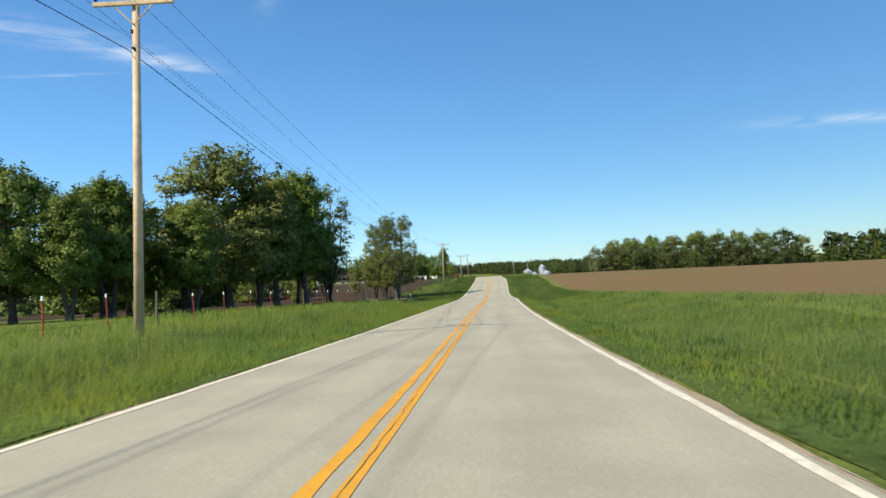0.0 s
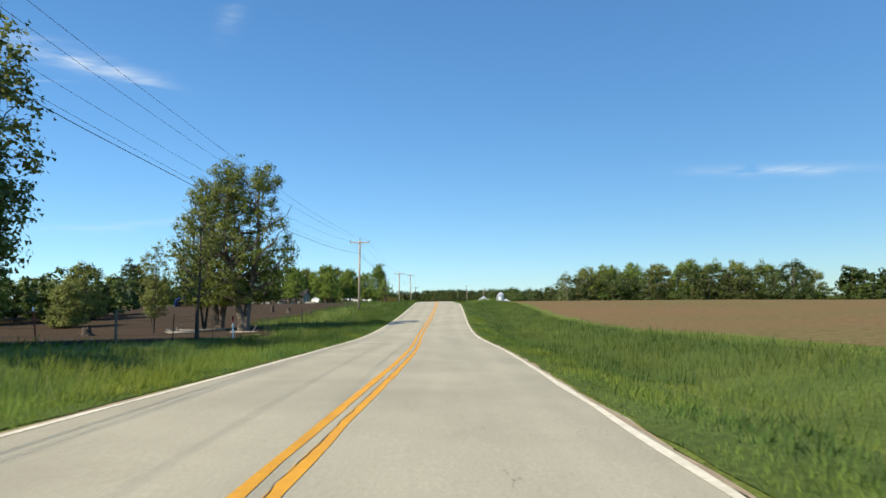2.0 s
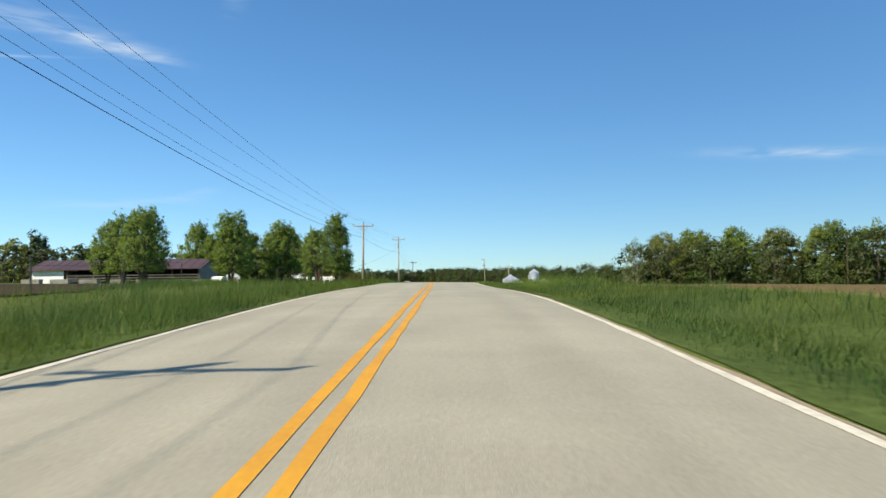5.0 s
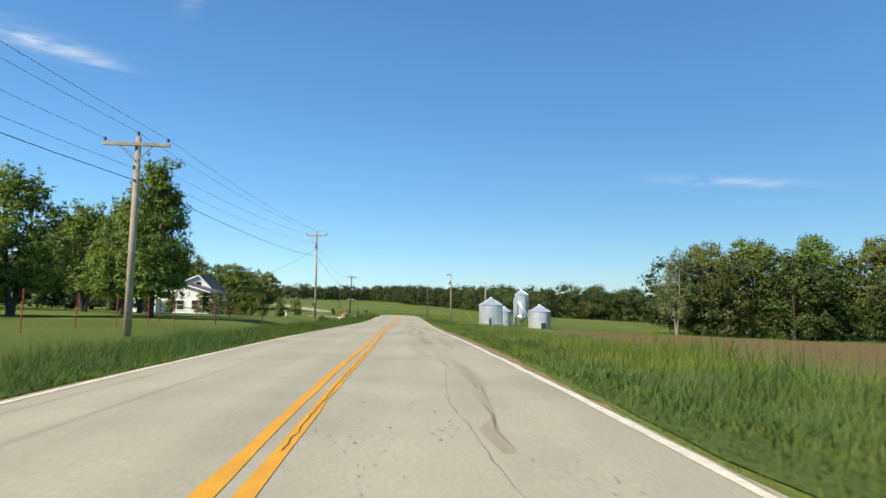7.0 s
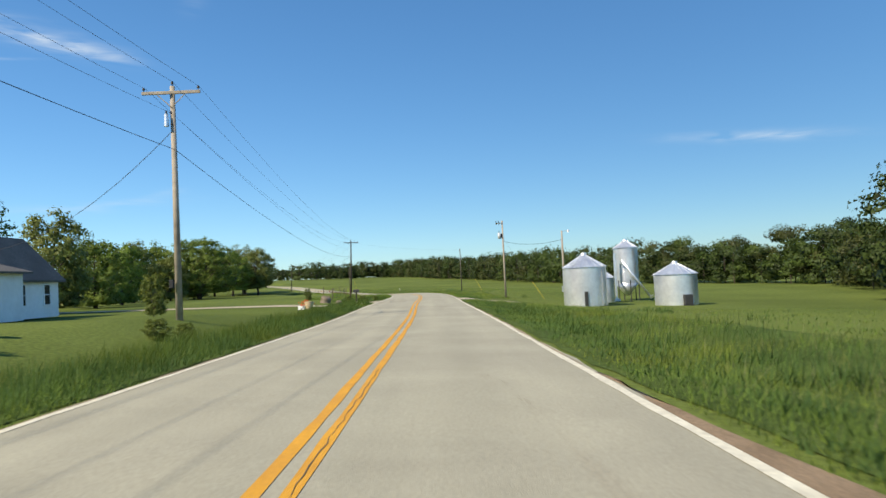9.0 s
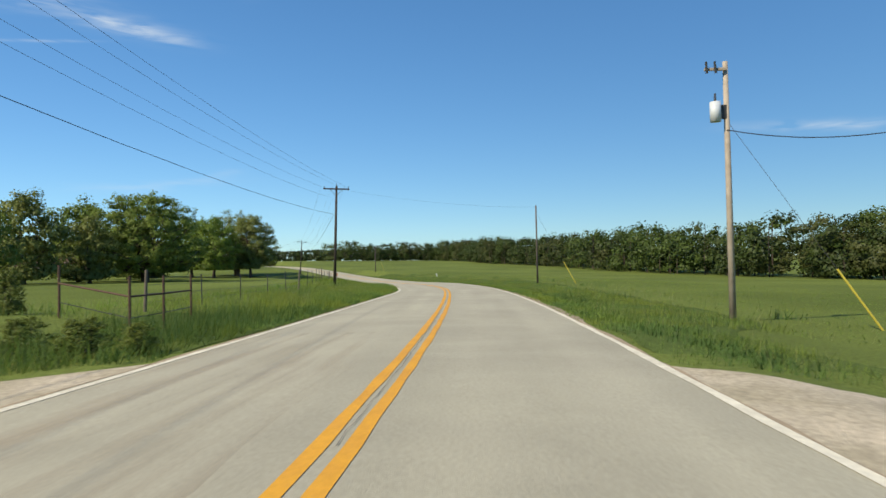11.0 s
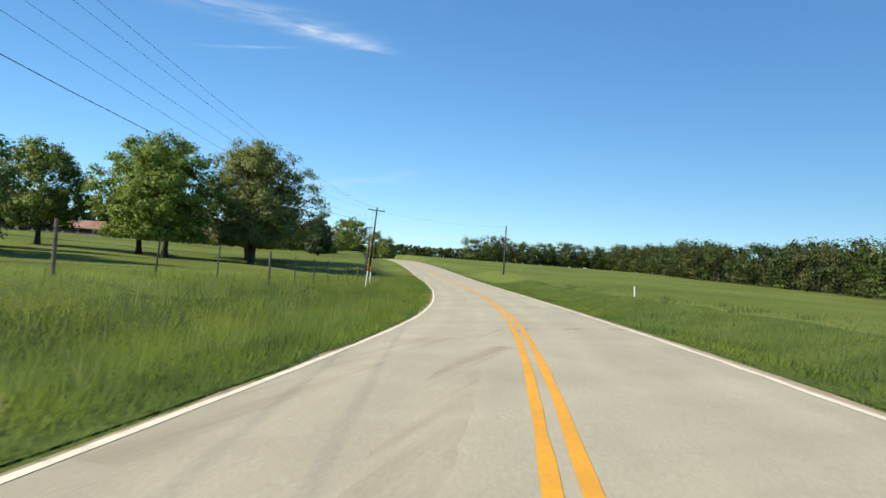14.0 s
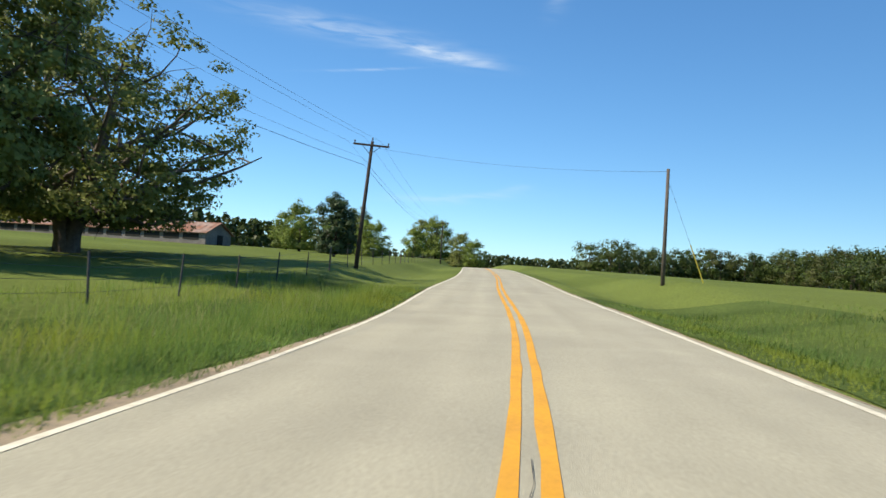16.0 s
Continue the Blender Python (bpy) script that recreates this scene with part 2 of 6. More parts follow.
M_POST_WOOD = material("post_wood", (0.14, 0.115, 0.087), 0.9, spread=0.25, scale=6)

L_OAK = leafy("oak_leaves", (0.086, 0.124, 0.019), (0.205, 0.268, 0.044), 0.35)
L_BRIGHT = leafy("spring_leaves", (0.088, 0.14, 0.018), (0.21, 0.292, 0.044), 0.35)
L_OLIVE = leafy("olive_leaves", (0.102, 0.126, 0.028), (0.22, 0.246, 0.06), 0.35)
L_CEDAR = leafy("cedar_needles", (0.024, 0.046, 0.017), (0.065, 0.098, 0.034), 0.2)
L_PALE = leafy("pale_catkins", (0.12, 0.155, 0.052), (0.245, 0.285, 0.11), 0.4)
L_GRASS = leafy("grass_blades", (0.12, 0.176, 0.032), (0.30, 0.38, 0.073), 0.5, patchy=True)
L_STRAW = leafy("yellowed_blades", (0.175, 0.205, 0.045), (0.28, 0.3, 0.09), 0.5)
L_MAPLE = leafy("maple_leaves", (0.095, 0.15, 0.022), (0.225, 0.31, 0.05), 0.4)
L_DUSK = leafy("dull_oak_leaves", (0.072, 0.098, 0.016), (0.18, 0.212, 0.036), 0.35)
# deep green, with the left bank's shaded side also put into the colour
L_VERGE = leafy("deep_verge_grass_with_shade", (0.054, 0.094, 0.021), (0.158, 0.222, 0.047), 0.5, patchy=True)
L_DRY = leafy("seed_grass", (0.19, 0.205, 0.075), (0.34, 0.35, 0.155), 0.5)
L_WOOD = leafy("woodland_leaves", (0.022, 0.037, 0.009), (0.066, 0.094, 0.019), 0.3)
L_WOOD_B = leafy("sunny_woodland_leaves", (0.034, 0.058, 0.011), (0.092, 0.132, 0.023), 0.3)
L_WOOD_C = leafy("olive_woodland_leaves", (0.04, 0.05, 0.013), (0.096, 0.108, 0.028), 0.3)
L_PEAR = leafy("pear_leaves", (0.075, 0.128, 0.019), (0.195, 0.275, 0.042), 0.4)
WOOD_MIX = (L_WOOD, L_WOOD_B, L_WOOD, L_WOOD_C)
L_WEED = leafy("broad_weeds", (0.05, 0.098, 0.024), (0.125, 0.2, 0.05), 0.45)

# ---- the lie of the land ----
ROAD_Y = [-20, 0, 20, 40, 60, 80, 100, 120, 140, 160, 180, 200, 220, 240, 260, 280, 300, 320, 340, 360, 380, 400, 420, 440, 460, 480, 500, 540, 580, 620, 660, 760, 860]
ROAD_X = [-0.01, 0.29, 0, -0.33, -0.48, -0.53, -1.11, -1.24, -1.24, -1.42, -2.01, -2.6, -2.7, -2.89, -2.78, -2.7, -2.91, -2.91, -3.47, -4.75, -7.4, -10.8, -15.35, -21.16, -28.13, -36.49, -44.65, -62.42, -80.23, -98.06, -115.88, -160.45, -205.01]
ROAD_Z = [0.69, 0.06, -0.39, -0.72, -0.96, -1.19, -1.36, -0.89, 0.01, 0.89, 1.27, 1.64, 1.56, 1.32, 1.07, 0.9, 0.84, 0.74, 0.61, 0.37, 0.12, -0.19, -0.49, -0.54, -0.31, 0.31, 0.97, 2.43, 3.3, 3.9, 4.3, 5.2, 6]
ROAD_TILT = [-2.5, -2.63, -2.89, -2.8, -2.7, -3, -1.25, -0.51, -0.14, -0.62, -2.01, -0.62, -1.29, -0.59, -1.17, -0.98, -0.9, -1.33, 0.13, 2.22, 4.21, 4.62, 5, 4.4, 2.56, 0.6, 0.22, 0.05, 0.05, 0.05, 0.04, 0.04, 0.04]
HALF = 3.40          # centre line to edge line
PAVED = 3.52         # centre line to the pavement's edge


def _curve(knots, values):
    k, v = np.array(knots, float), np.array(values, float)
    g = np.gradient(v, k)

    def at(x):
        x = np.asarray(x, float)
        i = np.clip(np.searchsorted(k, x) - 1, 0, len(k) - 2)
        h = k[i + 1] - k[i]
        u = (x - k[i]) / h
        mid = (2 * u**3 - 3 * u**2 + 1) * v[i] + (u**3 - 2 * u**2 + u) * h * g[i] + (3 * u**2 - 2 * u**3) * v[i + 1] + (u**3 - u**2) * h * g[i + 1]
        return np.where(x < k[0], v[0] + (x - k[0]) * g[0], np.where(x > k[-1], v[-1] + (x - k[-1]) * g[-1], mid))

    return at


road_x = _curve(ROAD_Y, ROAD_X)
_road_z = _curve(ROAD_Y, ROAD_Z)
_tilt = _curve(ROAD_Y, ROAD_TILT)


def road_z(y):
    return np.where(np.asarray(y) < -60, _road_z(-60), np.where(np.asarray(y) > 860, _road_z(860), _road_z(y)))


def road_tilt(y):
    return np.clip(_tilt(np.clip(y, -20, 700)), -4, 5) / 100


def road_slope(y):
    return road_x(np.asarray(y) + 0.5) - road_x(np.asarray(y) - 0.5)


def across(x, y):
    """The distance from the centre line, to the right positive."""
    return (x - road_x(y)) / np.sqrt(1 + road_slope(y) ** 2)


def beside(y, d, z=0.0):
    """A place d metres to the right of the centre line at y."""
    s = float(road_slope(y))
    n = math.sqrt(1 + s * s)
    x, yy = float(road_x(y)) + d / n, y - d * s / n
    return Vector((x, yy, float(ground(x, yy)) + z))


LAND_LEFT = [(-14, 0, 0.6), (-14, 40, 0.1), (-14, 75, -0.5), (-40, 20, 0.6), (-40, 70, -0.3), (-16, 110, -1.35), (-40, 110, -1.2), (-11, 141, 0.5),
             (-30, 145, 0.7), (-60, 150, 1.0), (-45, 220, 2.1), (-12, 184, 1.5), (-12, 224, 1.75), (-30, 245, 2.0), (-27, 290, 1.15), (-32, 296, 1.2),
             (-12, 280, 1.6), (-58, 285, 2.6), (-78, 292, 3.5), (-47, 190, 1.8), (-14, 325, 1.0), (-40, 330, 0.8), (-16, 373, 0.95), (-50, 400, 0.6)]
LAND_BEND = [(-53, 440, 0.3), (-49, 455, 0.7), (-57, 470, 0.3), (-39, 459, -0.55), (-42, 463, -0.4), (-47, 469, -0.1), (-36, 451, -0.5), (-50, 487, 1.3), (-32, 445, 0.0), (-76, 520, 2.5), (-118, 540, 4.0), (-88, 576, 4.3),
             (-100, 450, 1.8), (-120, 640, 6.5), (-150, 300, 2.5), (-150, 100, 0.5), (-150, 0, 1.0), (-100, 400, 1.0), (-90, 760, 7.5), (-300, 700, 10),
             (-400, 300, 4), (-300, -200, 2)]
LAND_RIGHT = [(12, 0, -0.3), (14, 45, -0.8), (14, 80, -1.2), (11, 120, -0.7), (12, 150, 0.6), (12, 190, 1.2), (12, 240, 0.6), (20, 328, -0.9), (13, 316, -0.8),
              (7, 332, -0.05), (40, 160, 0.6), (30, 190, 0.9), (60, 100, -0.8), (100, 150, -0.6), (60, 300, -2.3), (52, 320, -1.9), (86, 295, -1.8),
              (150, 250, -1.5), (150, 50, -1), (300, -200, -2), (400, 100, -3), (300, 500, -1), (260, 180, -2.5)]
LAND_AHEAD = [(3.7, 375, 0.3), (20, 380, -0.2), (38, 450, -0.6), (56, 420, -1.2), (-11, 445, 0.1), (-30, 490, 1.5), (0, 500, 0.9), (15, 555, 1.6), (-12, 600, 3.2),
              (-35, 650, 4.8), (60, 600, 2), (100, 450, -1.5), (-60, 560, 3.0), (0, -300, 2), (0, 1200, 10), (-600, 1200, 12), (600, 1000, 5),
              (4000, 0, -6), (-4000, 0, 6), (0, 4500, 10), (0, -4000, 4), (3000, 3000, 8), (-3000, 3000, 10), (-3000, -3000, 4), (3000, -3000, 4)]
_land = np.array(LAND_LEFT + LAND_BEND + LAND_RIGHT + LAND_AHEAD, float)


def _plate():
    """A smooth sheet through the spot heights."""
    p = _land[:, :2]
    r = np.linalg.norm(p[:, None] - p[None], axis=2)
    n = len(p)
    a = np.zeros((n + 3, n + 3))
    a[:n, :n] = r + 3.0 * np.eye(n) * -1
    a[:n, n], a[:n, n + 1 :] = 1, p / 1000
    a[n:, :n] = a[:n, n:].T
    return np.linalg.solve(a, np.r_[_land[:, 2], 0, 0, 0])


_w = _plate()


def field_z(x, y):
    x, y = np.asarray(x, float), np.asarray(y, float)
    out = np.full(np.broadcast(x, y).shape, _w[-3]) + _w[-2] * x / 1000 + _w[-1] * y / 1000
    for (px, py, _), c in zip(_land, _w):
        out = out + c * np.hypot(x - px, y - py)
    return out


def _smooth(a, b, x):
    u = np.clip((x - a) / (b - a), 0, 1)
    return u * u * (3 - 2 * u)


def ground(x, y):
    """Height of the ground: the road's bed, the verges and the land round them."""
    x, y = np.asarray(x, float), np.asarray(y, float)
    d = across(x, y)
    side = np.sign(d)
    e = np.abs(d)
    bed = road_z(y) + np.clip(d, -PAVED, PAVED) * road_tilt(y) - 0.05
    near = 2.0 * (side < 0) * (1 - _smooth(45, 85, y))
    ditch = np.where(side > 0, -0.34, -0.20)
    verge = bed + ditch * _smooth(4.0, 6.6, e) - 0.02 * _smooth(3.6, 3.9, e)
    return verge + (field_z(x, y) - verge) * _smooth(6.4 - near, 11.5 - 1.4 * near, e)


# ---- building helpers ----
def mesh_of(name, verts, faces, mats=(), smooth=False, index=None, normals=None):
    """A mesh from an array of places and an array of faces with equal corners; normals: one for each place."""
    me = bpy.data.meshes.new(name)
    v, f = np.asarray(verts, np.float32), np.asarray(faces, np.int32)
    k = f.shape[1]
    me.vertices.add(len(v))
    me.vertices.foreach_set("co", v.ravel())
    me.loops.add(f.size)
    me.loops.foreach_set("vertex_index", f.ravel())
    me.polygons.add(len(f))
    me.polygons.foreach_set("loop_start", np.arange(0, f.size, k, dtype=np.int32))
    me.polygons.foreach_set("loop_total", np.full(len(f), k, np.int32))
    if index is not None:
        me.polygons.foreach_set("material_index", np.asarray(index, np.int32))
    me.polygons.foreach_set("use_smooth", np.full(len(f), smooth))
    for m in mats:
        me.materials.append(m)
    me.update(calc_edges=True)
    if normals is not None:
        n = me.attributes.new("custom_normal", "FLOAT_VECTOR", "POINT")
        n.data.foreach_set("vector", np.asarray(normals, np.float32).ravel())
    return me


def part(name, bm, mat, parent=None, label="", smooth=False):
    """Links a bmesh as one mesh object under a thing or a part."""
    me = bpy.data.meshes.new(name)
    bm.to_mesh(me)
    bm.free()
    me.materials.append(mat)
    if smooth:
        me.polygons.foreach_set("use_smooth", np.full(len(me.polygons), True))
    ob = new(name, me)
    ob.parent = parent
    if label:
        tagged(ob, label)
    return ob


def thing(name, m, label, category, group="", kind=""):
    """An empty at the base of a thing, which parents its parts."""
    ob = new(name)
    ob.empty_display_size = 0.2
    ob.matrix_world = m if isinstance(m, Matrix) else Matrix.Translation(m)
    return tagged(ob, label, category, group, kind)


def box(size, at=(0, 0, 0), bevel=0.0, turn=None, bm=None):
    bm = bm or bmesh.new()
    m = Matrix.Translation(at) @ (turn or Matrix()) @ Matrix.Diagonal((*size, 1))
    got = bmesh.ops.create_cube(bm, size=1.0, matrix=m)
    if bevel:
        edges = list({e for v in got["verts"] for e in v.link_edges})
        bmesh.ops.bevel(bm, geom=edges, offset=bevel, segments=2, affect="EDGES", profile=0.5)
    return bm


def rod(a, b, r0, r1=None, sides=10, bm=None):
    """A tapered round bar from a to b."""
    bm = bm or bmesh.new()
    a, b = Vector(a), Vector(b)
    m = Matrix.Translation((a + b) / 2) @ (b - a).to_track_quat("Z", "Y").to_matrix().to_4x4()
    bmesh.ops.create_cone(bm, cap_ends=True, segments=sides, radius1=r0, radius2=r0 if r1 is None else r1, depth=(b - a).length, matrix=m)
    return bm


def prism(outline, depth, m=None):
    """An outline in x and z, drawn out along y from 0 to depth."""
    bm = bmesh.new()
    front = [bm.verts.new((x, 0, z)) for x, z in outline]
    back = [bm.verts.new((x, depth, z)) for x, z in outline]
    bm.faces.new(front)
    bm.faces.new(back[::-1])
    n = len(outline)
    for i in range(n):
        bm.faces.new((front[i], back[i], back[(i + 1) % n], front[(i + 1) % n]))
    bmesh.ops.recalc_face_normals(bm, faces=bm.faces)
    if m:
        bm.transform(m)
    return bm


# ---- ground and road ----
def sheet(name, ys, ds, lift, mat, label, jitter=0.0, seed=1, shape=None, kind="structure", category="ground"):
    """A strip of ground along the road: rows at ys, columns ds from the centre line."""
    rng = np.random.default_rng(seed)
    yy, dd = np.meshgrid(ys, ds, indexing="ij")
    if shape is not None:
        dd = shape(yy, dd)
    xx = road_x(yy) + dd * np.sqrt(1 + road_slope(yy) ** 2)
    if jitter:
        edge = np.zeros_like(xx)
        edge[:, [0, -1]] = rng.normal(0, jitter, (len(ys), 2))
        xx = xx + edge
    zz = lift(xx, yy)
    v = np.stack([xx, yy, zz], -1).reshape(-1, 3)
    n, m = len(ys), len(ds)
    i = (np.arange(n - 1)[:, None] * m + np.arange(m - 1)).ravel()
    f = np.stack([i, i + 1, i + m + 1, i + m], 1)
    me = mesh_of(name, v, f, [mat], True)
    lane = me.attributes.new("lane", "FLOAT", "POINT")
    lane.data.foreach_set("value", dd.astype(np.float32).ravel())
    ob = new(name, me)
    return tagged(ob, label, category, kind=kind)


GROUND_Y = np.r_[-4000, -1500, -700, -350, -200, -120, np.arange(-80, 600, 2.5), np.arange(600, 900, 8), np.geomspace(900, 4500, 22)]
_far = np.geomspace(60, 4000, 24)
GROUND_D = np.r_[-_far[::-1], np.arange(-56, -16, 4), np.arange(-16, -6, 0.8), np.arange(-6, -3.3, 0.3), -2, 0, 2, np.arange(3.3, 6, 0.3), np.arange(6, 16, 0.8),
                 np.arange(16, 58, 4), _far]
sheet("ground", GROUND_Y, GROUND_D, lambda x, y: ground(x, y) - 0.06 * (np.abs(across(x, y)) < 3.5), M_TURF, "green spring grassland rising gently to the horizon")

ROAD_ROWS = np.r_[np.arange(-80, 600, 1.0), np.arange(600, 900, 5)]


def road_top(x, y):
    d = across(x, y)
    return road_z(y) + d * road_tilt(y) - 0.045 * (np.abs(d) / PAVED) ** 2


sheet("road", ROAD_ROWS, np.linspace(-PAVED, PAVED, 13), road_top, M_ASPHALT, "pale worn two-lane asphalt country road", 0.03, 2, category="road")


# how the painted lines stray from their true run: y, metres to the right
WANDER = {"left": ([5, 67, 120, 207, 250, 330, 386, 441], [-0.06, 0, -0.08, -0.03, -0.03, 0.04, -0.03, -0.05]),
          "right": ([7, 65, 118, 207, 245, 329, 386, 444], [-0.07, -0.02, 0.04, 0.02, -0.04, 0.06, -0.09, -0.10]),
          "middle": ([5, 65, 118, 205, 244, 327, 384, 441], [0.0, -0.02, -0.05, 0.05, 0.07, 0.04, -0.01, 0.01])}


def stripe(name, d, width, mat, label, seed, ragged=0.008):
    drift = WANDER["left" if d < -1 else "right" if d > 1 else "middle"]
    return sheet(name, ROAD_ROWS, np.array([d - width / 2, d, d + width / 2]), lambda x, y: road_top(x, y) + 0.005, mat, label, ragged, seed,
                 lambda y, k: k + np.interp(y, *drift), category="road marking")


stripe("edge_line", -HALF, 0.12, M_WHITE_LINE, "worn white painted line along the road's edge", 3)
stripe("edge_line", HALF, 0.12, M_WHITE_LINE, "chipped white painted line along the road's edge", 4, 0.012)
stripe("centre_line", -0.122, 0.125, M_YELLOW, "yellow painted centre line, cracked in places", 5)
stripe("centre_line", 0.122, 0.125, M_YELLOW, "yellow painted centre line, cracked in places", 6)


def crack(points, width, seed, label):
    """A ragged tarry crack through places (y, d) on the road."""
    rng = np.random.default_rng(seed)
    pts = []
    for (y0, d0), (y1, d1) in zip(points, points[1:]):
        n = max(2, int(math.hypot(y1 - y0, d1 - d0) / 0.25))
        for i in range(n):
            pts.append((y0 + (y1 - y0) * i / n + rng.normal(0, 0.02), d0 + (d1 - d0) * i / n + rng.normal(0, 0.009)))
    pts = np.array(pts + [points[-1]])
    pts[:, 1] += np.interp(pts[:, 0], *WANDER["middle"])
    w = width * rng.uniform(0.25, 1.0, len(pts))
    way = np.gradient(pts, axis=0)
    way /= np.linalg.norm(way, axis=1)[:, None] + 1e-9
    side = np.stack([-way[:, 1], way[:, 0]], 1) * w[:, None] / 2
    v = []
    for y, d in np.stack([pts - side, pts + side], 1).reshape(-1, 2):
        x = float(road_x(y)) + d * math.sqrt(1 + float(road_slope(y)) ** 2)
        v.append((x, y, float(road_top(x, y)) + 0.009))
    i = np.arange(len(pts) - 1) * 2
    ob = new("road_crack", mesh_of("road_crack", v, np.stack([i, i + 1, i + 3, i + 2], 1), [M_TAR]))
    return tagged(ob, label, "crack", "road cracks")


for y0, y1, d, w in ((-4, 30, 0.13, 0.008), (58, 112, 0.07, 0.014), (112, 130, 0.20, 0.018), (203, 262, 0.13, 0.012), (312, 340, 0.0, 0.009), (340, 362, 0.02, 0.008), (434, 452, 0.01, 0.007)):
    crack([(y0, d), ((y0 + y1) / 2, d - 0.03), (y1, d)], w, y0 + 10, "dark jagged seam between the centre lines")
crack([(105.4, 1.0), (105.3, 2.4)], 0.05, 7, "short dark crack across the lane")
crack([(96, -2.6), (97, -0.6)], 0.03, 8, "short dark crack across the lane")
crack([(340.5, -2.6), (341.5, -2.0), (343, -1.9)], 0.014, 9, "short crooked crack in the lane")
crack([(197, 1.4), (201, 1.8), (206, 1.6), (212, 1.9)], 0.006, 12, "long wandering crack in the lane")


def worn_line(y0, y1, d, seed):
    """Bare gaps where the paint of an edge line has come off."""
    rng = np.random.default_rng(seed)
    v, f = [], []
    y = y0
    while y < y1:
        ln = rng.uniform(0.18, 0.5)
        for k in range(5):
            yy = y + ln * k / 4
            for side in (-1, 1):
                dd = d + side * (0.066 if rng.random() < 0.7 else 0.03)
                x = float(road_x(yy)) + dd * math.sqrt(1 + float(road_slope(yy)) ** 2)
                v.append((x, yy + rng.normal(0, 0.03), float(road_top(x, yy)) + 0.009))
        i = len(v) - 10
        f += [(i + 2 * k, i + 2 * k + 1, i + 2 * k + 3, i + 2 * k + 2) for k in range(4)]
        y += ln + rng.uniform(0.7, 1.5)
    me = mesh_of("line_wear", v, f, [M_ASPHALT])
    lane = me.attributes.new("lane", "FLOAT", "POINT")
    lane.data.foreach_set("value", np.full(len(v), d, np.float32))
    tagged(new("line_wear", me), "bare gaps worn into the white edge line", "road wear", kind="structure")


worn_line(99, 138, HALF, 14)


# ---- trees ----
def tubes(paths, sides=5):
    """One mesh's arrays for many tapered limbs; a path is a list of (place, radius)."""
    vs, fs, base = [], [], 0
    ring = np.linspace(0, 2 * np.pi, sides, endpoint=False)
    for path in paths:
        pts = np.array([p for p, _ in path], float)
        rad = np.array([r for _, r in path])
        way = np.gradient(pts, axis=0)
        way /= np.linalg.norm(way, axis=1)[:, None] + 1e-9
        ref = np.where(np.abs(way[:, 2:]) > 0.9, [[1.0, 0, 0]], [[0, 0, 1.0]])
        u = np.cross(way, ref)
        u /= np.linalg.norm(u, axis=1)[:, None] + 1e-9
        w = np.cross(way, u)
        v = pts[:, None] + rad[:, None, None] * (np.cos(ring)[None, :, None] * u[:, None] + np.sin(ring)[None, :, None] * w[:, None])
        n = len(path)
        vs.append(v.reshape(-1, 3))
        a = base + (np.arange(n - 1)[:, None] * sides + np.arange(sides)).ravel()
        b = base + (np.arange(n - 1)[:, None] * sides + (np.arange(sides) + 1) % sides).ravel()
        fs.append(np.stack([a, b, b + sides, a + sides], 1))
        base += n * sides
    return np.concatenate(vs), np.concatenate(fs)


def unit(a):
    return a / (np.linalg.norm(a, axis=1)[:, None] + 1e-9)


def leaves(rng, centres, radii, each, size, axis, inner=8, ruffle=0.26):
    """Leaves in soft clumps, facing outwards, with broader shaded leaves in the heart of each clump; axis: the crown's middle for each clump."""
    share = radii**2 / np.mean(radii**2)
    count = np.maximum(6, np.round(each * share)).astype(int)
    own = np.r_[np.repeat(np.arange(len(centres)), count), np.repeat(np.arange(len(centres)), inner)]
    n, heart = len(own), np.arange(len(own)) >= count.sum()
    off = unit(rng.normal(0, 1, (n, 3)))
    off[:, 2] = np.where(off[:, 2] < 0, off[:, 2] * 0.6, off[:, 2])
    reach = np.where(heart, 0.4 * rng.random(n), rng.random(n) ** 0.32)
    c = centres[own] + off * (radii[own] * reach)[:, None] * [1, 1, 0.82]
    out = unit(centres[own] - axis[own])
    soft = unit(off * 0.85 + out * 0.55 + [0, 0, 0.22] + rng.normal(0, ruffle, (n, 3)))
    face = unit(soft + rng.normal(0, 0.42, (n, 3)))
    u = unit(np.cross(face, rng.normal(0, 1, (n, 3))))
    w = np.cross(face, u)
    s = np.where(heart, np.maximum(size, radii[own] * 0.5), size)
    ln, wd = (s * rng.uniform(0.7, 1.3, n))[:, None], (s * rng.uniform(0.6, 1.0, n))[:, None]
    v = np.stack([c + u * ln * 0.6, c - u * ln * 0.35 + w * wd * 0.55, c - u * ln * 0.35 - w * wd * 0.55], 1).reshape(-1, 3)
    return v, np.arange(3 * n).reshape(-1, 3), np.repeat(soft, 3, 0)


def profile(form, h):
    """How far a crown reaches out at each share of its height."""
    if form == "oak":
        return np.sin(np.pi * np.clip(0.16 + 0.80 * h, 0, 1)) ** 0.6
    if form == "tall":
        return np.sin(np.pi * np.clip(0.12 + 0.82 * h, 0, 1)) ** 0.5 * (1 - 0.25 * h)
    if form == "pear":
        return np.clip(0.45 + 3.0 * h, 0, 1) * (1.04 - h) ** 0.75
    if form == "upright":
        return np.sin(np.pi * np.clip(0.20 + 0.74 * h, 0, 1)) ** 0.65 * (1.04 - 0.42 * h)
    if form == "cone":
        return (1.03 - h) ** 0.8
    return np.sin(np.pi * np.clip(0.25 + 0.7 * h, 0, 1)) ** 0.4


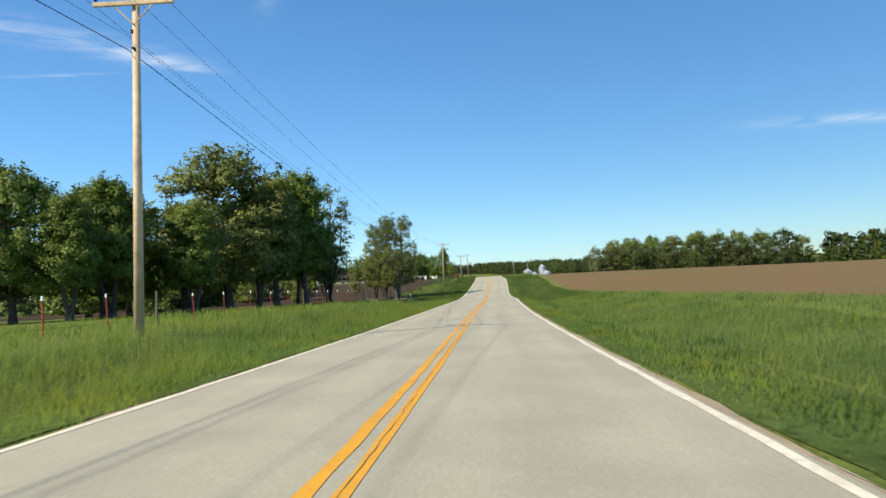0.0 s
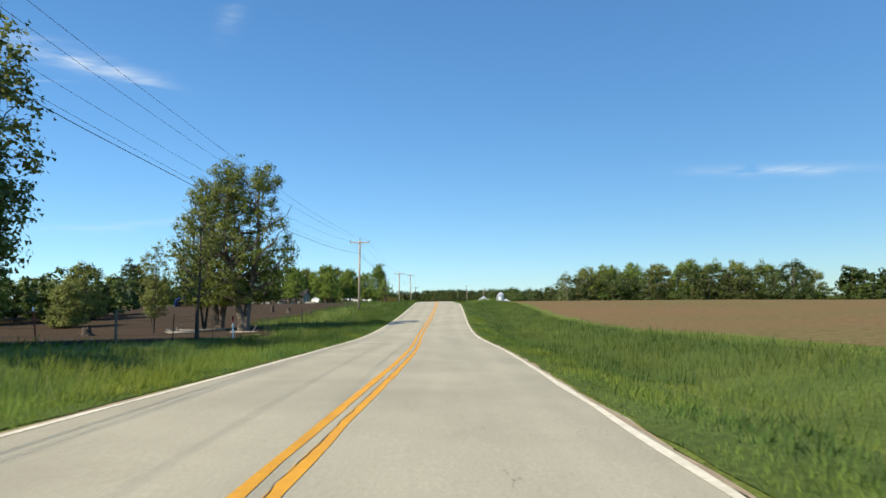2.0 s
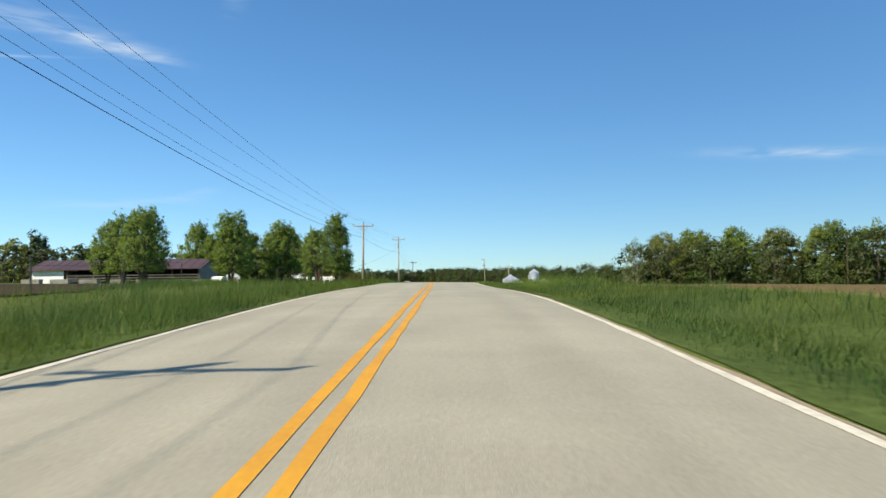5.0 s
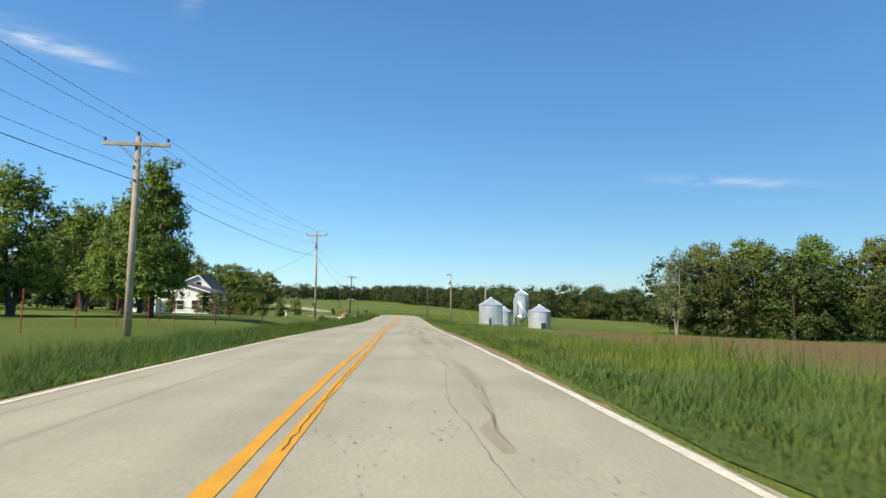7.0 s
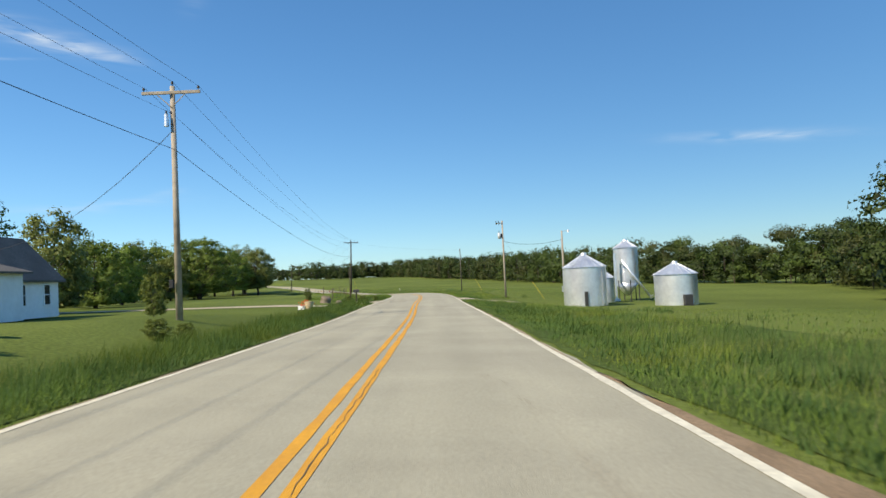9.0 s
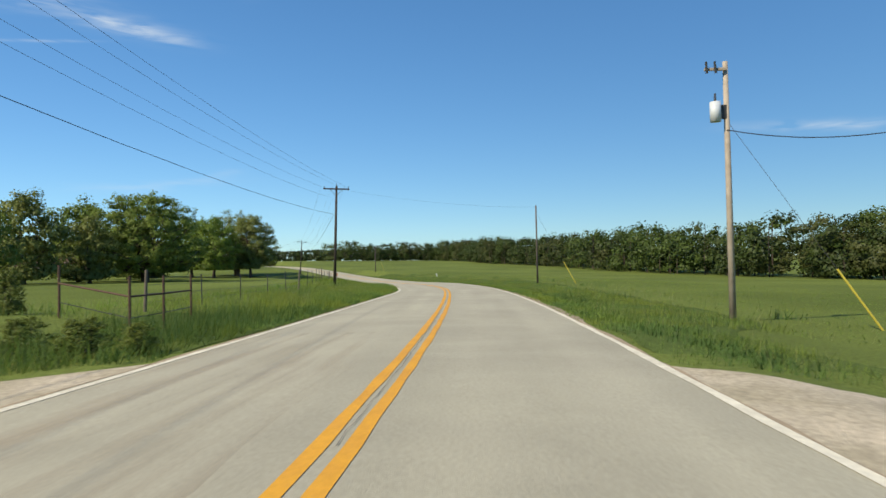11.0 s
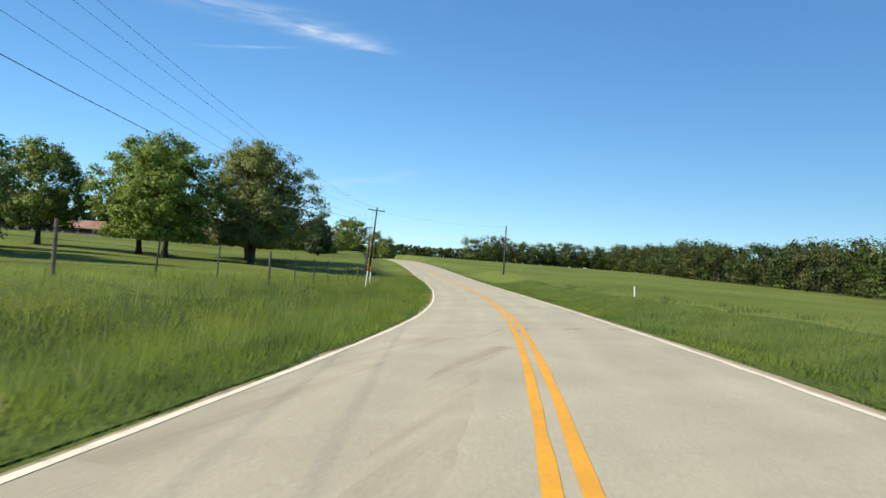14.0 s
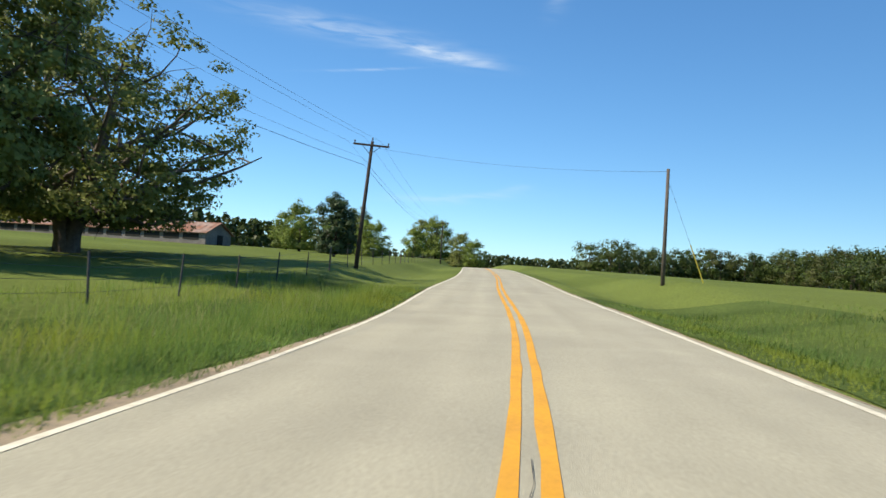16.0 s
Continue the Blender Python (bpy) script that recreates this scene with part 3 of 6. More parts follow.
def tree_meshes(name, seed, height, wide, low, form="oak", clumps=90, each=110, leaf=0.26, bark=None, green=None, trunk_r=None, gaps=0.0, forks=1, puff=1.0, shoots=0):
    """Trunk with limbs that branch, and a crown of leaf clumps carried by the limbs, for one kind of tree."""
    rng = np.random.default_rng(seed)
    tr = trunk_r or height * 0.021
    spines = []
    for k in range(forks):
        top = height * (0.90 - 0.1 * k) * (1.0 if form != "oak" else 0.86)
        zz = np.linspace(-0.4, top, 9)
        drift = np.cumsum(rng.normal(0, 0.012 * height, (9, 2)), 0) * np.linspace(0, 1, 9)[:, None]
        side = np.array([math.cos(2.4 * k + seed), math.sin(2.4 * k + seed)]) * (0.0 if forks == 1 else 0.10 * height)
        rr = tr * np.array([1.75, 1.08, 0.95, 0.85, 0.72, 0.58, 0.42, 0.28, 0.12]) * (1.0 if forks == 1 else 0.8)
        spines.append([(np.array([*(drift[i] + side * min(1, max(0, zz[i]) / height * 2)), zz[i]]), rr[i]) for i in range(9)])
    paths = list(spines)
    cen, rad = [], []
    limbs = max(9, clumps // 5)
    for k in range(limbs):
        h = (k + rng.uniform(0.1, 0.9)) / limbs
        reach = wide * float(profile(form, np.array(h))) * rng.uniform(0.78, 1.1)
        az = 2.399 * k + rng.normal(0, 0.35) + seed
        spine = spines[k % forks]
        tip = np.array([reach * math.cos(az), reach * math.sin(az), height * (low + (0.95 - low) * h)])
        z0 = np.clip(tip[2] - reach * rng.uniform(0.35, 0.9) * (1.7 if form == "upright" else 1.0), height * low * 0.7 + 0.3, height * 0.82)
        j = int(np.argmin([abs(p[2] - z0) for p, _ in spine[:-1]]))
        a, ra = spine[j]
        r0 = max(0.03, min(ra * 0.62, tr * 0.5))
        s = np.linspace(0, 1, 6)
        line = a + (tip - a) * s[:, None] + np.array([0, 0, -0.16 * reach]) * (s * (1 - s) * 2)[:, None] + rng.normal(0, 0.035 * reach, (6, 3)) * (s > 0.1)[:, None]
        paths.append([(line[i], r0 * (1 - 0.86 * s[i])) for i in range(6)])
        if rng.random() < gaps:
            continue
        for _ in range(10):
            q = rng.uniform(0.34, 1.0)
            p = np.array([np.interp(q, s, line[:, i]) for i in range(3)])
            e = p + rng.normal(0, 1, 3) * [1, 1, 0.7] * (0.18 * reach + 0.026 * height)
            share = (e[2] / height - low) / (0.95 - low)
            most = 0.96 * wide * float(profile(form, np.clip(share, 0.0, 1.0)))
            far = math.hypot(e[0], e[1])
            if far > most:
                e[:2] *= most / far
            cen.append(e)
            rad.append(height * rng.uniform(0.048, 0.088) * puff * (1.12 - 0.25 * h))
            if rng.random() < 0.3 and not name.startswith(("far", "shrub")):
                paths.append([(p, r0 * 0.3), ((p + e) / 2 + rng.normal(0, 0.01 * height, 3), r0 * 0.2), (e, 0.01)])
    for _ in range(0 if gaps else limbs * 3):
        h, az = rng.uniform(0.02, 0.97), rng.uniform(0, 2 * math.pi)
        r = wide * float(profile(form, np.array(h))) * rng.uniform(0.45, 0.92)
        cen.append(np.array([r * math.cos(az), r * math.sin(az), height * (low + (0.93 - low) * h)]))
        rad.append(height * rng.uniform(0.05, 0.085) * puff)
    for spine in spines:
        for _ in range(3):
            cen.append(spine[-1][0] + rng.normal(0, 0.03 * height, 3))
            rad.append(height * 0.07 * puff)
    for k in range(shoots):
        h, az = 0.45 + 0.53 * (k + 0.5) / shoots, 2.399 * k + rng.normal(0, 0.4)
        r = wide * float(profile(form, np.array(h))) * rng.uniform(0.3, 0.92)
        foot = np.array([r * math.cos(az), r * math.sin(az), height * (low + (0.9 - low) * h)])
        tip = foot + np.array([0.04 * math.cos(az), 0.04 * math.sin(az), rng.uniform(0.07, 0.13)]) * height
        paths.append([(foot - [0, 0, 0.1 * height], 0.03), (foot, 0.02), (tip, 0.008)])
        for q in np.linspace(0.1, 1.05, 4):
            cen.append(foot + (tip - foot) * q + rng.normal(0, 0.008 * height, 3))
            rad.append(height * (0.042 - 0.022 * q))
    cen, rad = np.array(cen), np.array(rad)
    cen[:, 2] = np.maximum(cen[:, 2], height * low * 0.6 + rad * 0.6)
    mid = np.stack([cen[:, 0] * 0.2, cen[:, 1] * 0.2, height * low + (cen[:, 2] - height * low) * 0.55], 1)
    tv, tf = tubes(paths)
    lv, lf, ln = leaves(rng, cen, rad, each * 0.31, leaf * 1.15, mid, 3 if gaps else 5)
    return mesh_of(name + "_trunk", tv, tf, [bark or M_BARK], True), mesh_of(name + "_crown", lv, lf, [green or L_OAK], True, normals=ln)


M_BARK_OLD = material("old_grey_bark", (0.14, 0.115, 0.091), 0.9, spread=0.3, scale=5, big=0.6, bump=0.8, bump_scale=12)
KINDS = {
    "oak": tree_meshes("oak", 11, 13, 5.2, 0.24, clumps=126, each=200, leaf=0.20, puff=1.0, shoots=10),
    "oak_b": tree_meshes("oak_b", 12, 13, 5.4, 0.20, clumps=126, each=200, leaf=0.20, puff=1.0, green=L_BRIGHT, shoots=10),
    "oak_c": tree_meshes("oak_c", 13, 13, 4.8, 0.24, clumps=133, each=200, leaf=0.19, puff=0.95, green=L_OLIVE, shoots=8),
    "tall": tree_meshes("tall", 21, 13, 3.1, 0.34, "tall", 112, 190, 0.18, forks=2, puff=0.86, shoots=10),
    "tall_b": tree_meshes("tall_b", 22, 13, 2.9, 0.30, "tall", 112, 190, 0.18, green=L_BRIGHT, puff=0.86, shoots=12),
    "sparse": tree_meshes("sparse", 31, 13, 3.2, 0.24, "tall", 126, 84, 0.17, green=L_OLIVE, gaps=0.2, forks=3, trunk_r=0.17, puff=0.75),
    "yard": tree_meshes("yard", 33, 13, 4.5, 0.24, "tall", 210, 190, 0.112, green=L_DUSK, gaps=0.20, puff=0.62, forks=2, trunk_r=0.34, bark=M_BARK_OLD, shoots=8),
    "slender": tree_meshes("slender", 38, 8, 2.0, 0.40, "tall", 84, 46, 0.10, green=L_OLIVE, gaps=0.45, puff=0.7, trunk_r=0.11, shoots=4),
    "great": tree_meshes("great", 34, 14, 7.8, 0.15, "oak", 210, 215, 0.215, puff=0.95, green=L_OAK, forks=2, trunk_r=0.40, shoots=12),
    "spread": tree_meshes("spread", 36, 14, 7.8, 0.17, "oak", 290, 215, 0.165, puff=0.80, gaps=0.15, green=L_OLIVE, forks=2, trunk_r=0.46, bark=M_BARK_OLD),
    "maple": tree_meshes("maple", 41, 10, 3.6, 0.24, "upright", 196, 105, 0.15, green=L_MAPLE, puff=0.74, gaps=0.10, forks=2, shoots=26),
    "maple_b": tree_meshes("maple_b", 46, 10, 3.3, 0.27, "upright", 168, 100, 0.15, green=L_MAPLE, puff=0.72, gaps=0.14, forks=3, shoots=24),
    "young": tree_meshes("young", 47, 5, 1.9, 0.40, "upright", 126, 56, 0.085, green=L_MAPLE, puff=0.7, gaps=0.4, forks=1, shoots=10, trunk_r=0.14),
    "pear": tree_meshes("pear", 42, 11, 3.3, 0.19, "upright", 230, 125, 0.16, green=L_PEAR, puff=0.82, gaps=0.05, forks=2, shoots=24),
    "cedar": tree_meshes("cedar", 51, 9, 3.0, 0.08, "oak", 126, 120, 0.22, green=L_CEDAR, puff=1.0),
    "pale": tree_meshes("pale", 61, 13, 4.0, 0.22, "tall", 105, 80, 0.18, green=L_PALE, gaps=0.1, bark=M_BARK_PALE, forks=3, puff=0.75),
    "dense": tree_meshes("dense", 62, 13, 5.6, 0.08, clumps=154, each=150, leaf=0.24, puff=1.25, green=L_DUSK),
    "far_oak": tree_meshes("far_oak", 71, 13, 5.2, 0.06, clumps=84, each=120, leaf=0.31, puff=1.3),
    "far_bright": tree_meshes("far_bright", 72, 13, 5.4, 0.05, clumps=84, each=120, leaf=0.31, puff=1.3, green=L_BRIGHT),
    "far_olive": tree_meshes("far_olive", 73, 13, 4.9, 0.06, clumps=84, each=120, leaf=0.31, puff=1.3, green=L_OLIVE),
    "far_sparse": tree_meshes("far_sparse", 74, 13, 3.2, 0.25, "tall", 84, 50, 0.28, green=L_PALE, gaps=0.2, forks=2, bark=M_BARK_PALE, puff=0.8),
    "far_cedar": tree_meshes("far_cedar", 75, 9, 3.0, 0.05, "oak", 84, 80, 0.30, green=L_CEDAR, puff=1.2),
    "shrub": tree_meshes("shrub", 81, 3, 1.15, 0.10, "round", 84, 66, 0.085, puff=1.2, green=L_DUSK, trunk_r=0.05, forks=3),
}
TREE_HEIGHT = {k: 13.0 for k in KINDS} | {"great": 14.0, "spread": 14.0, "maple": 10.0, "maple_b": 10.0, "young": 5.0, "slender": 8.0, "pear": 11.0, "cedar": 9.0, "far_cedar": 9.0, "shrub": 3.0}


def tree(kind, x, y, height, label, wide=1.0, turn=None, group="", category="tree", sink=0.1, name="tree"):
    """A tree of a kind, scaled to its height, rooted in the ground."""
    s = height / TREE_HEIGHT[kind]
    turn = random.uniform(0, 360) if turn is None else turn
    root = new(name)
    root.empty_display_size = 0.3
    root.matrix_world = pose(x, y, float(ground(x, y)) - sink, 0, 0, turn) @ Matrix.Diagonal((s * wide, s * wide, s, 1))
    tagged(root, label, category, group)
    for nm, me in zip(("trunk", "crown"), KINDS[kind]):
        new(nm, me).parent = root
    return root


def thicket(name, spots, label, seed, leaf=1.0, each=20, per=18, green=None, category="woodland", lump=1.0):
    """A far wood of many crowns: spots are (x, y, height, radius)."""
    rng = np.random.default_rng(seed)
    greens = green if isinstance(green, tuple) else (green or L_WOOD,)
    cen, rad, mid, paths = [[] for _ in greens], [[] for _ in greens], [[] for _ in greens], []
    for x, y, h, r in spots:
        z = float(ground(x, y))
        n, g = int(per * 1.6), int(rng.integers(len(greens)))
        th, u = rng.uniform(0, 2 * np.pi, n), rng.uniform(0, 1, n)
        prof = np.sqrt(np.maximum(0.10, 1 - ((u - 0.38) / 0.66) ** 2))
        rr = r * prof * rng.uniform(0.3, 1.0, n) ** 0.5
        cen[g].append(np.stack([x + rr * np.cos(th), y + rr * np.sin(th), z + h * (0.08 + 0.79 * u)], 1))
        rad[g].append(lump * h * rng.uniform(0.08, 0.14, n) * (1.1 - 0.15 * u))
        mid[g].append(np.stack([np.full(n, x), np.full(n, y), z + h * (0.1 + 0.5 * u)], 1))
        paths.append([(np.array([x, y, z - 0.3]), h * 0.011), (np.array([x, y, z + h * 0.5]), h * 0.008), (np.array([x + 0.2, y, z + h * 0.8]), h * 0.004)])
    root = thing(name, (spots[0][0], spots[0][1], float(ground(spots[0][0], spots[0][1]))), label, category, kind="stuff")
    inv = Matrix.Translation(-root.matrix_world.translation)
    me = mesh_of("trunks", *tubes(paths, 5), [M_BARK])
    me.transform(inv)
    new("trunks", me).parent = root
    for c, q, a, m in zip(cen, rad, mid, greens):
        if c:
            v, f, nrm = leaves(rng, np.concatenate(c), np.concatenate(q), each * 0.66, leaf * 1.08, np.concatenate(a), 5, 0.15)
            me = mesh_of("canopy", v + np.array(inv.translation), f, [m], True, normals=nrm)
            new("canopy", me).parent = root
    return root


def along(line, gap, depth, rows, h0, h1, seed, r=0.36):
    """Spots for a thicket in rows behind a line of (x, y)."""
    rng = np.random.default_rng(seed)
    pts = np.array(line, float)
    seg = np.r_[0, np.cumsum(np.linalg.norm(np.diff(pts, axis=0), axis=1))]
    out = []
    for k in range(rows):
        for s in np.arange(0, seg[-1], gap):
            s2 = s + rng.uniform(-0.4, 0.4) * gap
            p = np.array([np.interp(s2, seg, pts[:, 0]), np.interp(s2, seg, pts[:, 1])])
            q = np.array([np.interp(s2 + 1, seg, pts[:, 0]), np.interp(s2 + 1, seg, pts[:, 1])]) - p
            nrm = np.array([q[1], -q[0]])
            nrm /= np.linalg.norm(nrm) + 1e-9
            p = p + nrm * (k * depth + rng.uniform(0, depth * 0.6))
            h = rng.uniform(h0, h1)
            out.append((p[0], p[1], h, h * r * rng.uniform(0.8, 1.2)))
    return out


# woods along the roadside near the start
for i, (k, x, y, h, w) in enumerate([
    ("oak", -34, 47, 12.4, 1.0), ("oak_b", -40, 50, 13.2, 1.0), ("oak", -46, 42, 12.4, 1.0), ("tall", -30, 53, 12, 1.1), ("oak_c", -25.5, 66, 17.0, 1.15), ("oak", -35, 60, 13, 1.0), ("tall", -25, 57, 10, 1.1), ("oak_b", -37, 68, 13, 1.0),
    ("tall", -24, 70, 13.5, 1.05), ("tall_b", -23.5, 74, 15, 1.0), ("tall_b", -21.3, 78, 16.4, 1.0), ("tall", -23.5, 82, 13.5, 0.95), ("sparse", -20.3, 84.5, 16.4, 0.95), ("tall", -21.5, 87, 10.5, 0.9), ("tall", -27, 78, 13, 1.0),
    ("far_oak", -44, 72, 13, 1.1), ("far_oak", -36, 82, 12, 1.0), ("tall", -31, 68, 12, 1.0), ("tall", -29, 46, 9.5, 1.0)]):
    tree(k, x, y, h, ["leafy green oak at the edge of the roadside wood", "tall slender oak with dark shaded trunk"][k.startswith("tall")], w, group="roadside wood")
for k, x, y, h, w in [("yard", -15.6, 110.5, 14.8, 0.92), ("yard", -17.9, 111.6, 13.6, 0.88), ("sparse", -19.4, 112.2, 12.0, 0.75), ("sparse", -22.3, 109.3, 7.5, 0.7), ("slender", -12.7, 92.6, 7.4, 1.0)]:
    tree(k, x, y, h, "old oak with thin olive spring foliage in a bare yard", w, group="yard oaks")

for k, x, y, h, w in [("far_olive", -38, 128, 6.5, 1.0), ("far_oak", -45, 122, 7.5, 1.0), ("far_bright", -52, 130, 7, 1.0), ("far_oak", -58, 120, 8, 1.1), ("far_sparse", -48, 112, 8.5, 1.1), ("far_oak", -66, 128, 8, 1.1), ("far_olive", -60, 108, 8, 1.0), ("far_olive", -34, 118, 4.6, 1.1),
                      ("far_oak", -52, 100, 8.5, 1.0), ("far_olive", -74, 112, 8, 1.2), ("far_oak", -46, 92, 9, 1.0)]:
    tree(k, x, y, h, "low leafy tree at the back of the bare yard", w, group="yard trees")

thicket("undergrowth", along([(-100, 98), (-72, 116), (-52, 128), (-38, 137)], 3.8, 4, 2, 4.5, 7.0, 35, 0.5), "low leafy trees behind the bare yard", 79, 0.36, 34, 16, L_WOOD_B, "undergrowth")

thicket("undergrowth", along([(-112, 205), (-92, 240), (-76, 262)], 4.2, 4, 2, 6.0, 8.5, 36, 0.5), "olive scrub behind the cattle yard", 83, 0.42, 30, 14, (L_WOOD_C, L_OLIVE), "undergrowth")
thicket("undergrowth", along([(-98, 312), (-76, 318), (-60, 322)], 4.6, 5, 2, 7.0, 9.5, 37, 0.5), "green trees behind the long barn", 84, 0.5, 26, 14, (L_WOOD_B, L_WOOD_C), "undergrowth")

thicket("undergrowth", along([(-66, 268), (-52, 274), (-40, 279), (-35, 281)], 3.6, 4, 2, 5.0, 7.5, 38, 0.5), "dark leafy trees behind the farm sheds", 85, 0.40, 30, 14, (L_WOOD, L_WOOD_B), "undergrowth")

thicket("undergrowth", along([(-108, 258), (-92, 266), (-78, 272), (-66, 276)], 3.8, 4, 2, 6.5, 9.0, 39, 0.5), "dull green scrub behind the cattle yard", 86, 0.42, 30, 14, (L_WOOD_C, L_WOOD_B), "undergrowth")

# farmstead trees
for k, x, y, h, w in [("young", -13.3, 203.5, 5.4, 1.0), ("maple_b", -43, 227, 9.6, 1.0), ("maple", -38.8, 224, 9.8, 1.0), ("maple_b", -35.5, 216, 8.6, 0.95), ("maple", -47, 231, 8.6, 0.9), ("maple_b", -45.5, 259, 11.5, 1.0), ("maple", -32.2, 236, 10.6, 1.05), ("maple_b", -29.5, 228, 8.6, 0.9), ("maple", -26.9, 243, 9.9, 1.08), ("maple_b", -31.0, 262, 10.6, 1.1), ("maple", -23.4, 252, 9.4, 0.95),
                      ("pear", -19.4, 246.5, 11.6, 0.84), ("maple_b", -27.5, 266, 9.6, 1.0), ("maple", -40.5, 262, 9.5, 1.1)]:
    tree(k, x, y, h, "bright green young shade tree on a farm lawn", w, group="farm lawn trees")
for k, x, y, h, w in [("far_cedar", -77, 223, 11.6, 1.0), ("far_cedar", -79, 267, 10.0, 0.9), ("far_olive", -76, 240, 8, 1.0), ("far_olive", -84, 250, 8.5, 1.0), ("far_oak", -92, 245, 9, 1.2), ("far_oak", -97, 275, 10, 1.2), ("far_oak", -66, 308, 9, 1.0), ("far_bright", -56, 300, 9, 1.0),
                      ("far_bright", -48, 270, 10, 1.0), ("far_oak", -88, 305, 10, 1.2), ("far_olive", -110, 240, 9, 1.2)]:
    tree(k, x, y, h, "rounded green tree behind the farm buildings", w, group="farm background trees")
for k, x, y, h, w in [("dense", -42, 303, 15.0, 1.0), ("dense", -51, 301, 14, 1.0), ("far_oak", -38, 306, 9, 1.1), ("far_oak", -46, 297, 9.5, 1.1), ("far_olive", -39, 319, 10.5, 0.9), ("far_oak", -44, 338, 9.5, 1.0), ("far_bright", -47, 352, 9.5, 1.0), ("far_oak", -52, 345, 9, 1.2), ("far_olive", -58, 372, 10, 1.2), ("far_oak", -62, 385, 10.5, 1.2)]:
    tree(k, x, y, h, "dense green tree behind the white farmhouse", w, group="house trees")

# oaks by the bend
for k, x, y, h, w in [("great", -59, 421, 15.8, 1.14), ("oak_b", -60.5, 455, 13.8, 1.08), ("oak_c", -55.2, 463.7, 15.3, 0.98), ("oak_b", -67, 458.5, 14, 1.05), ("spread", -62.4, 474.5, 16.6, 1.12),
                      ("far_oak", -70, 420, 14.6, 1.05), ("far_oak", -78, 405, 14, 1.1), ("far_olive", -66, 400, 14, 1.05), ("far_oak", -72, 440, 12, 1.0), ("far_oak", -64, 432, 11, 1.0), ("far_olive", -61, 408, 11, 1.0), ("oak", -80.5, 457, 13.2, 1.1)]:
    tree(k, x, y, h, "spreading oak in full leaf on a mown lawn", w, group="lawn oaks")
tree("cedar", -76, 521, 8.6, "dark green cedar on the lawn", 1.0)
for k, x, y, h, w in [("far_oak", -118, 632, 13, 1.1), ("far_olive", -126, 640, 13.5, 1.1), ("far_oak", -108, 600, 8, 1.0), ("far_olive", -100, 560, 7.5, 1.0), ("far_bright", -112, 572, 9, 1.0), ("far_oak", -120, 565, 9, 1.0), ("far_bright", -92, 552, 7, 0.9), ("far_oak", -132, 600, 10, 1.2),
                      ("far_oak", -103, 548, 9.5, 1.0), ("far_bright", -98, 552, 7.5, 1.0), ("far_olive", -94, 553, 9.5, 0.8), ("far_oak", -87, 548, 6.5, 1.1), ("far_oak", -99, 618, 8, 1.1), ("far_olive", -108, 628, 11, 1.0)]:
    tree(k, x, y, h, "round green tree beyond the lawn", w, group="far lawn trees")

# wood beside the ploughed field: its front trees, then the mass behind
for k, x, y, h, w in [("pale", 42.8, 309, 14.5, 0.8), ("oak_c", 53, 321, 17.5, 0.85), ("oak", 60, 317, 18, 0.9), ("oak_b", 68, 312, 18, 0.9), ("oak_c", 76, 306, 17.5, 0.9), ("oak", 84, 299, 18, 0.9), ("far_oak", 92, 295, 17, 0.85), ("far_olive", 99, 292, 17, 0.85),
                      ("far_oak", 107, 290, 16, 0.9), ("far_sparse", 116, 287, 15, 1.2), ("far_olive", 122, 288, 13, 0.9), ("far_oak", 134, 284, 12, 1.0), ("far_oak", 146, 280, 12.5, 1.0), ("far_bright", 160, 276, 14, 1.0), ("far_oak", 172, 275, 15, 1.1)]:
    tree(k, x, y, h, "tall tree at the edge of the wood by the field", w, group="field wood")
thicket("wood", along([(54, 328), (80, 304), (118, 294)], 6.5, 8, 3, 13, 16.5, 5), "green wood behind the ploughed field", 71, 0.40, 64, 20, WOOD_MIX)
thicket("undergrowth", along([(50, 315), (76, 301), (100, 288), (135, 281), (172, 272)], 3.6, 3, 2, 4.5, 8.0, 25, 0.5), "leafy undergrowth at the foot of the wood", 77, 0.34, 40, 13, L_WOOD_B, "undergrowth")
thicket("wood", along([(132, 290), (200, 280)], 7, 8, 2, 11, 14, 15), "green wood beyond the ploughed field", 76)
thicket("wood", along([(-86, 690), (-55, 721), (-21, 733), (0, 680), (15, 604), (33, 566), (46, 484), (60, 432)], 5.8, 5.0, 3, 8.4, 13.2, 6, 0.54), "long dark green wood across the meadow", 72, 0.46, 62, 13, WOOD_MIX, lump=1.4)
thicket("wood", along([(60, 432), (66, 412), (78, 362), (62, 334)], 5.2, 5, 2, 7.2, 12.0, 16, 0.54), "dark green wood edge beyond the grain bins", 78, 0.36, 170, 15, WOOD_MIX, lump=1.4)
thicket("wood", along([(-700, 900), (-350, 860), (-150, 905), (60, 960), (300, 900)], 9, 8, 2, 8, 11, 7, 0.7), "distant green wood on the skyline", 73, 1.5, 6, 14)
thicket("wood", along([(-330, 1010), (-160, 1020), (0, 1040), (200, 1020)], 8, 10, 2, 12, 15, 17, 0.7), "far green wood on the ridge", 80, 1.8, 6, 14)
thicket("wood", along([(-420, 150), (-260, 330), (-190, 420), (-175, 520), (-230, 700), (-420, 760)], 11, 12, 2, 10, 13, 8), "distant green wood behind the farm", 74, 1.6, 9, 12)
thicket("wood", along([(200, 282), (300, 200), (420, 60), (460, -200)], 12, 12, 2, 12, 15, 9), "distant green wood beyond the field", 75, 1.6, 9, 12)


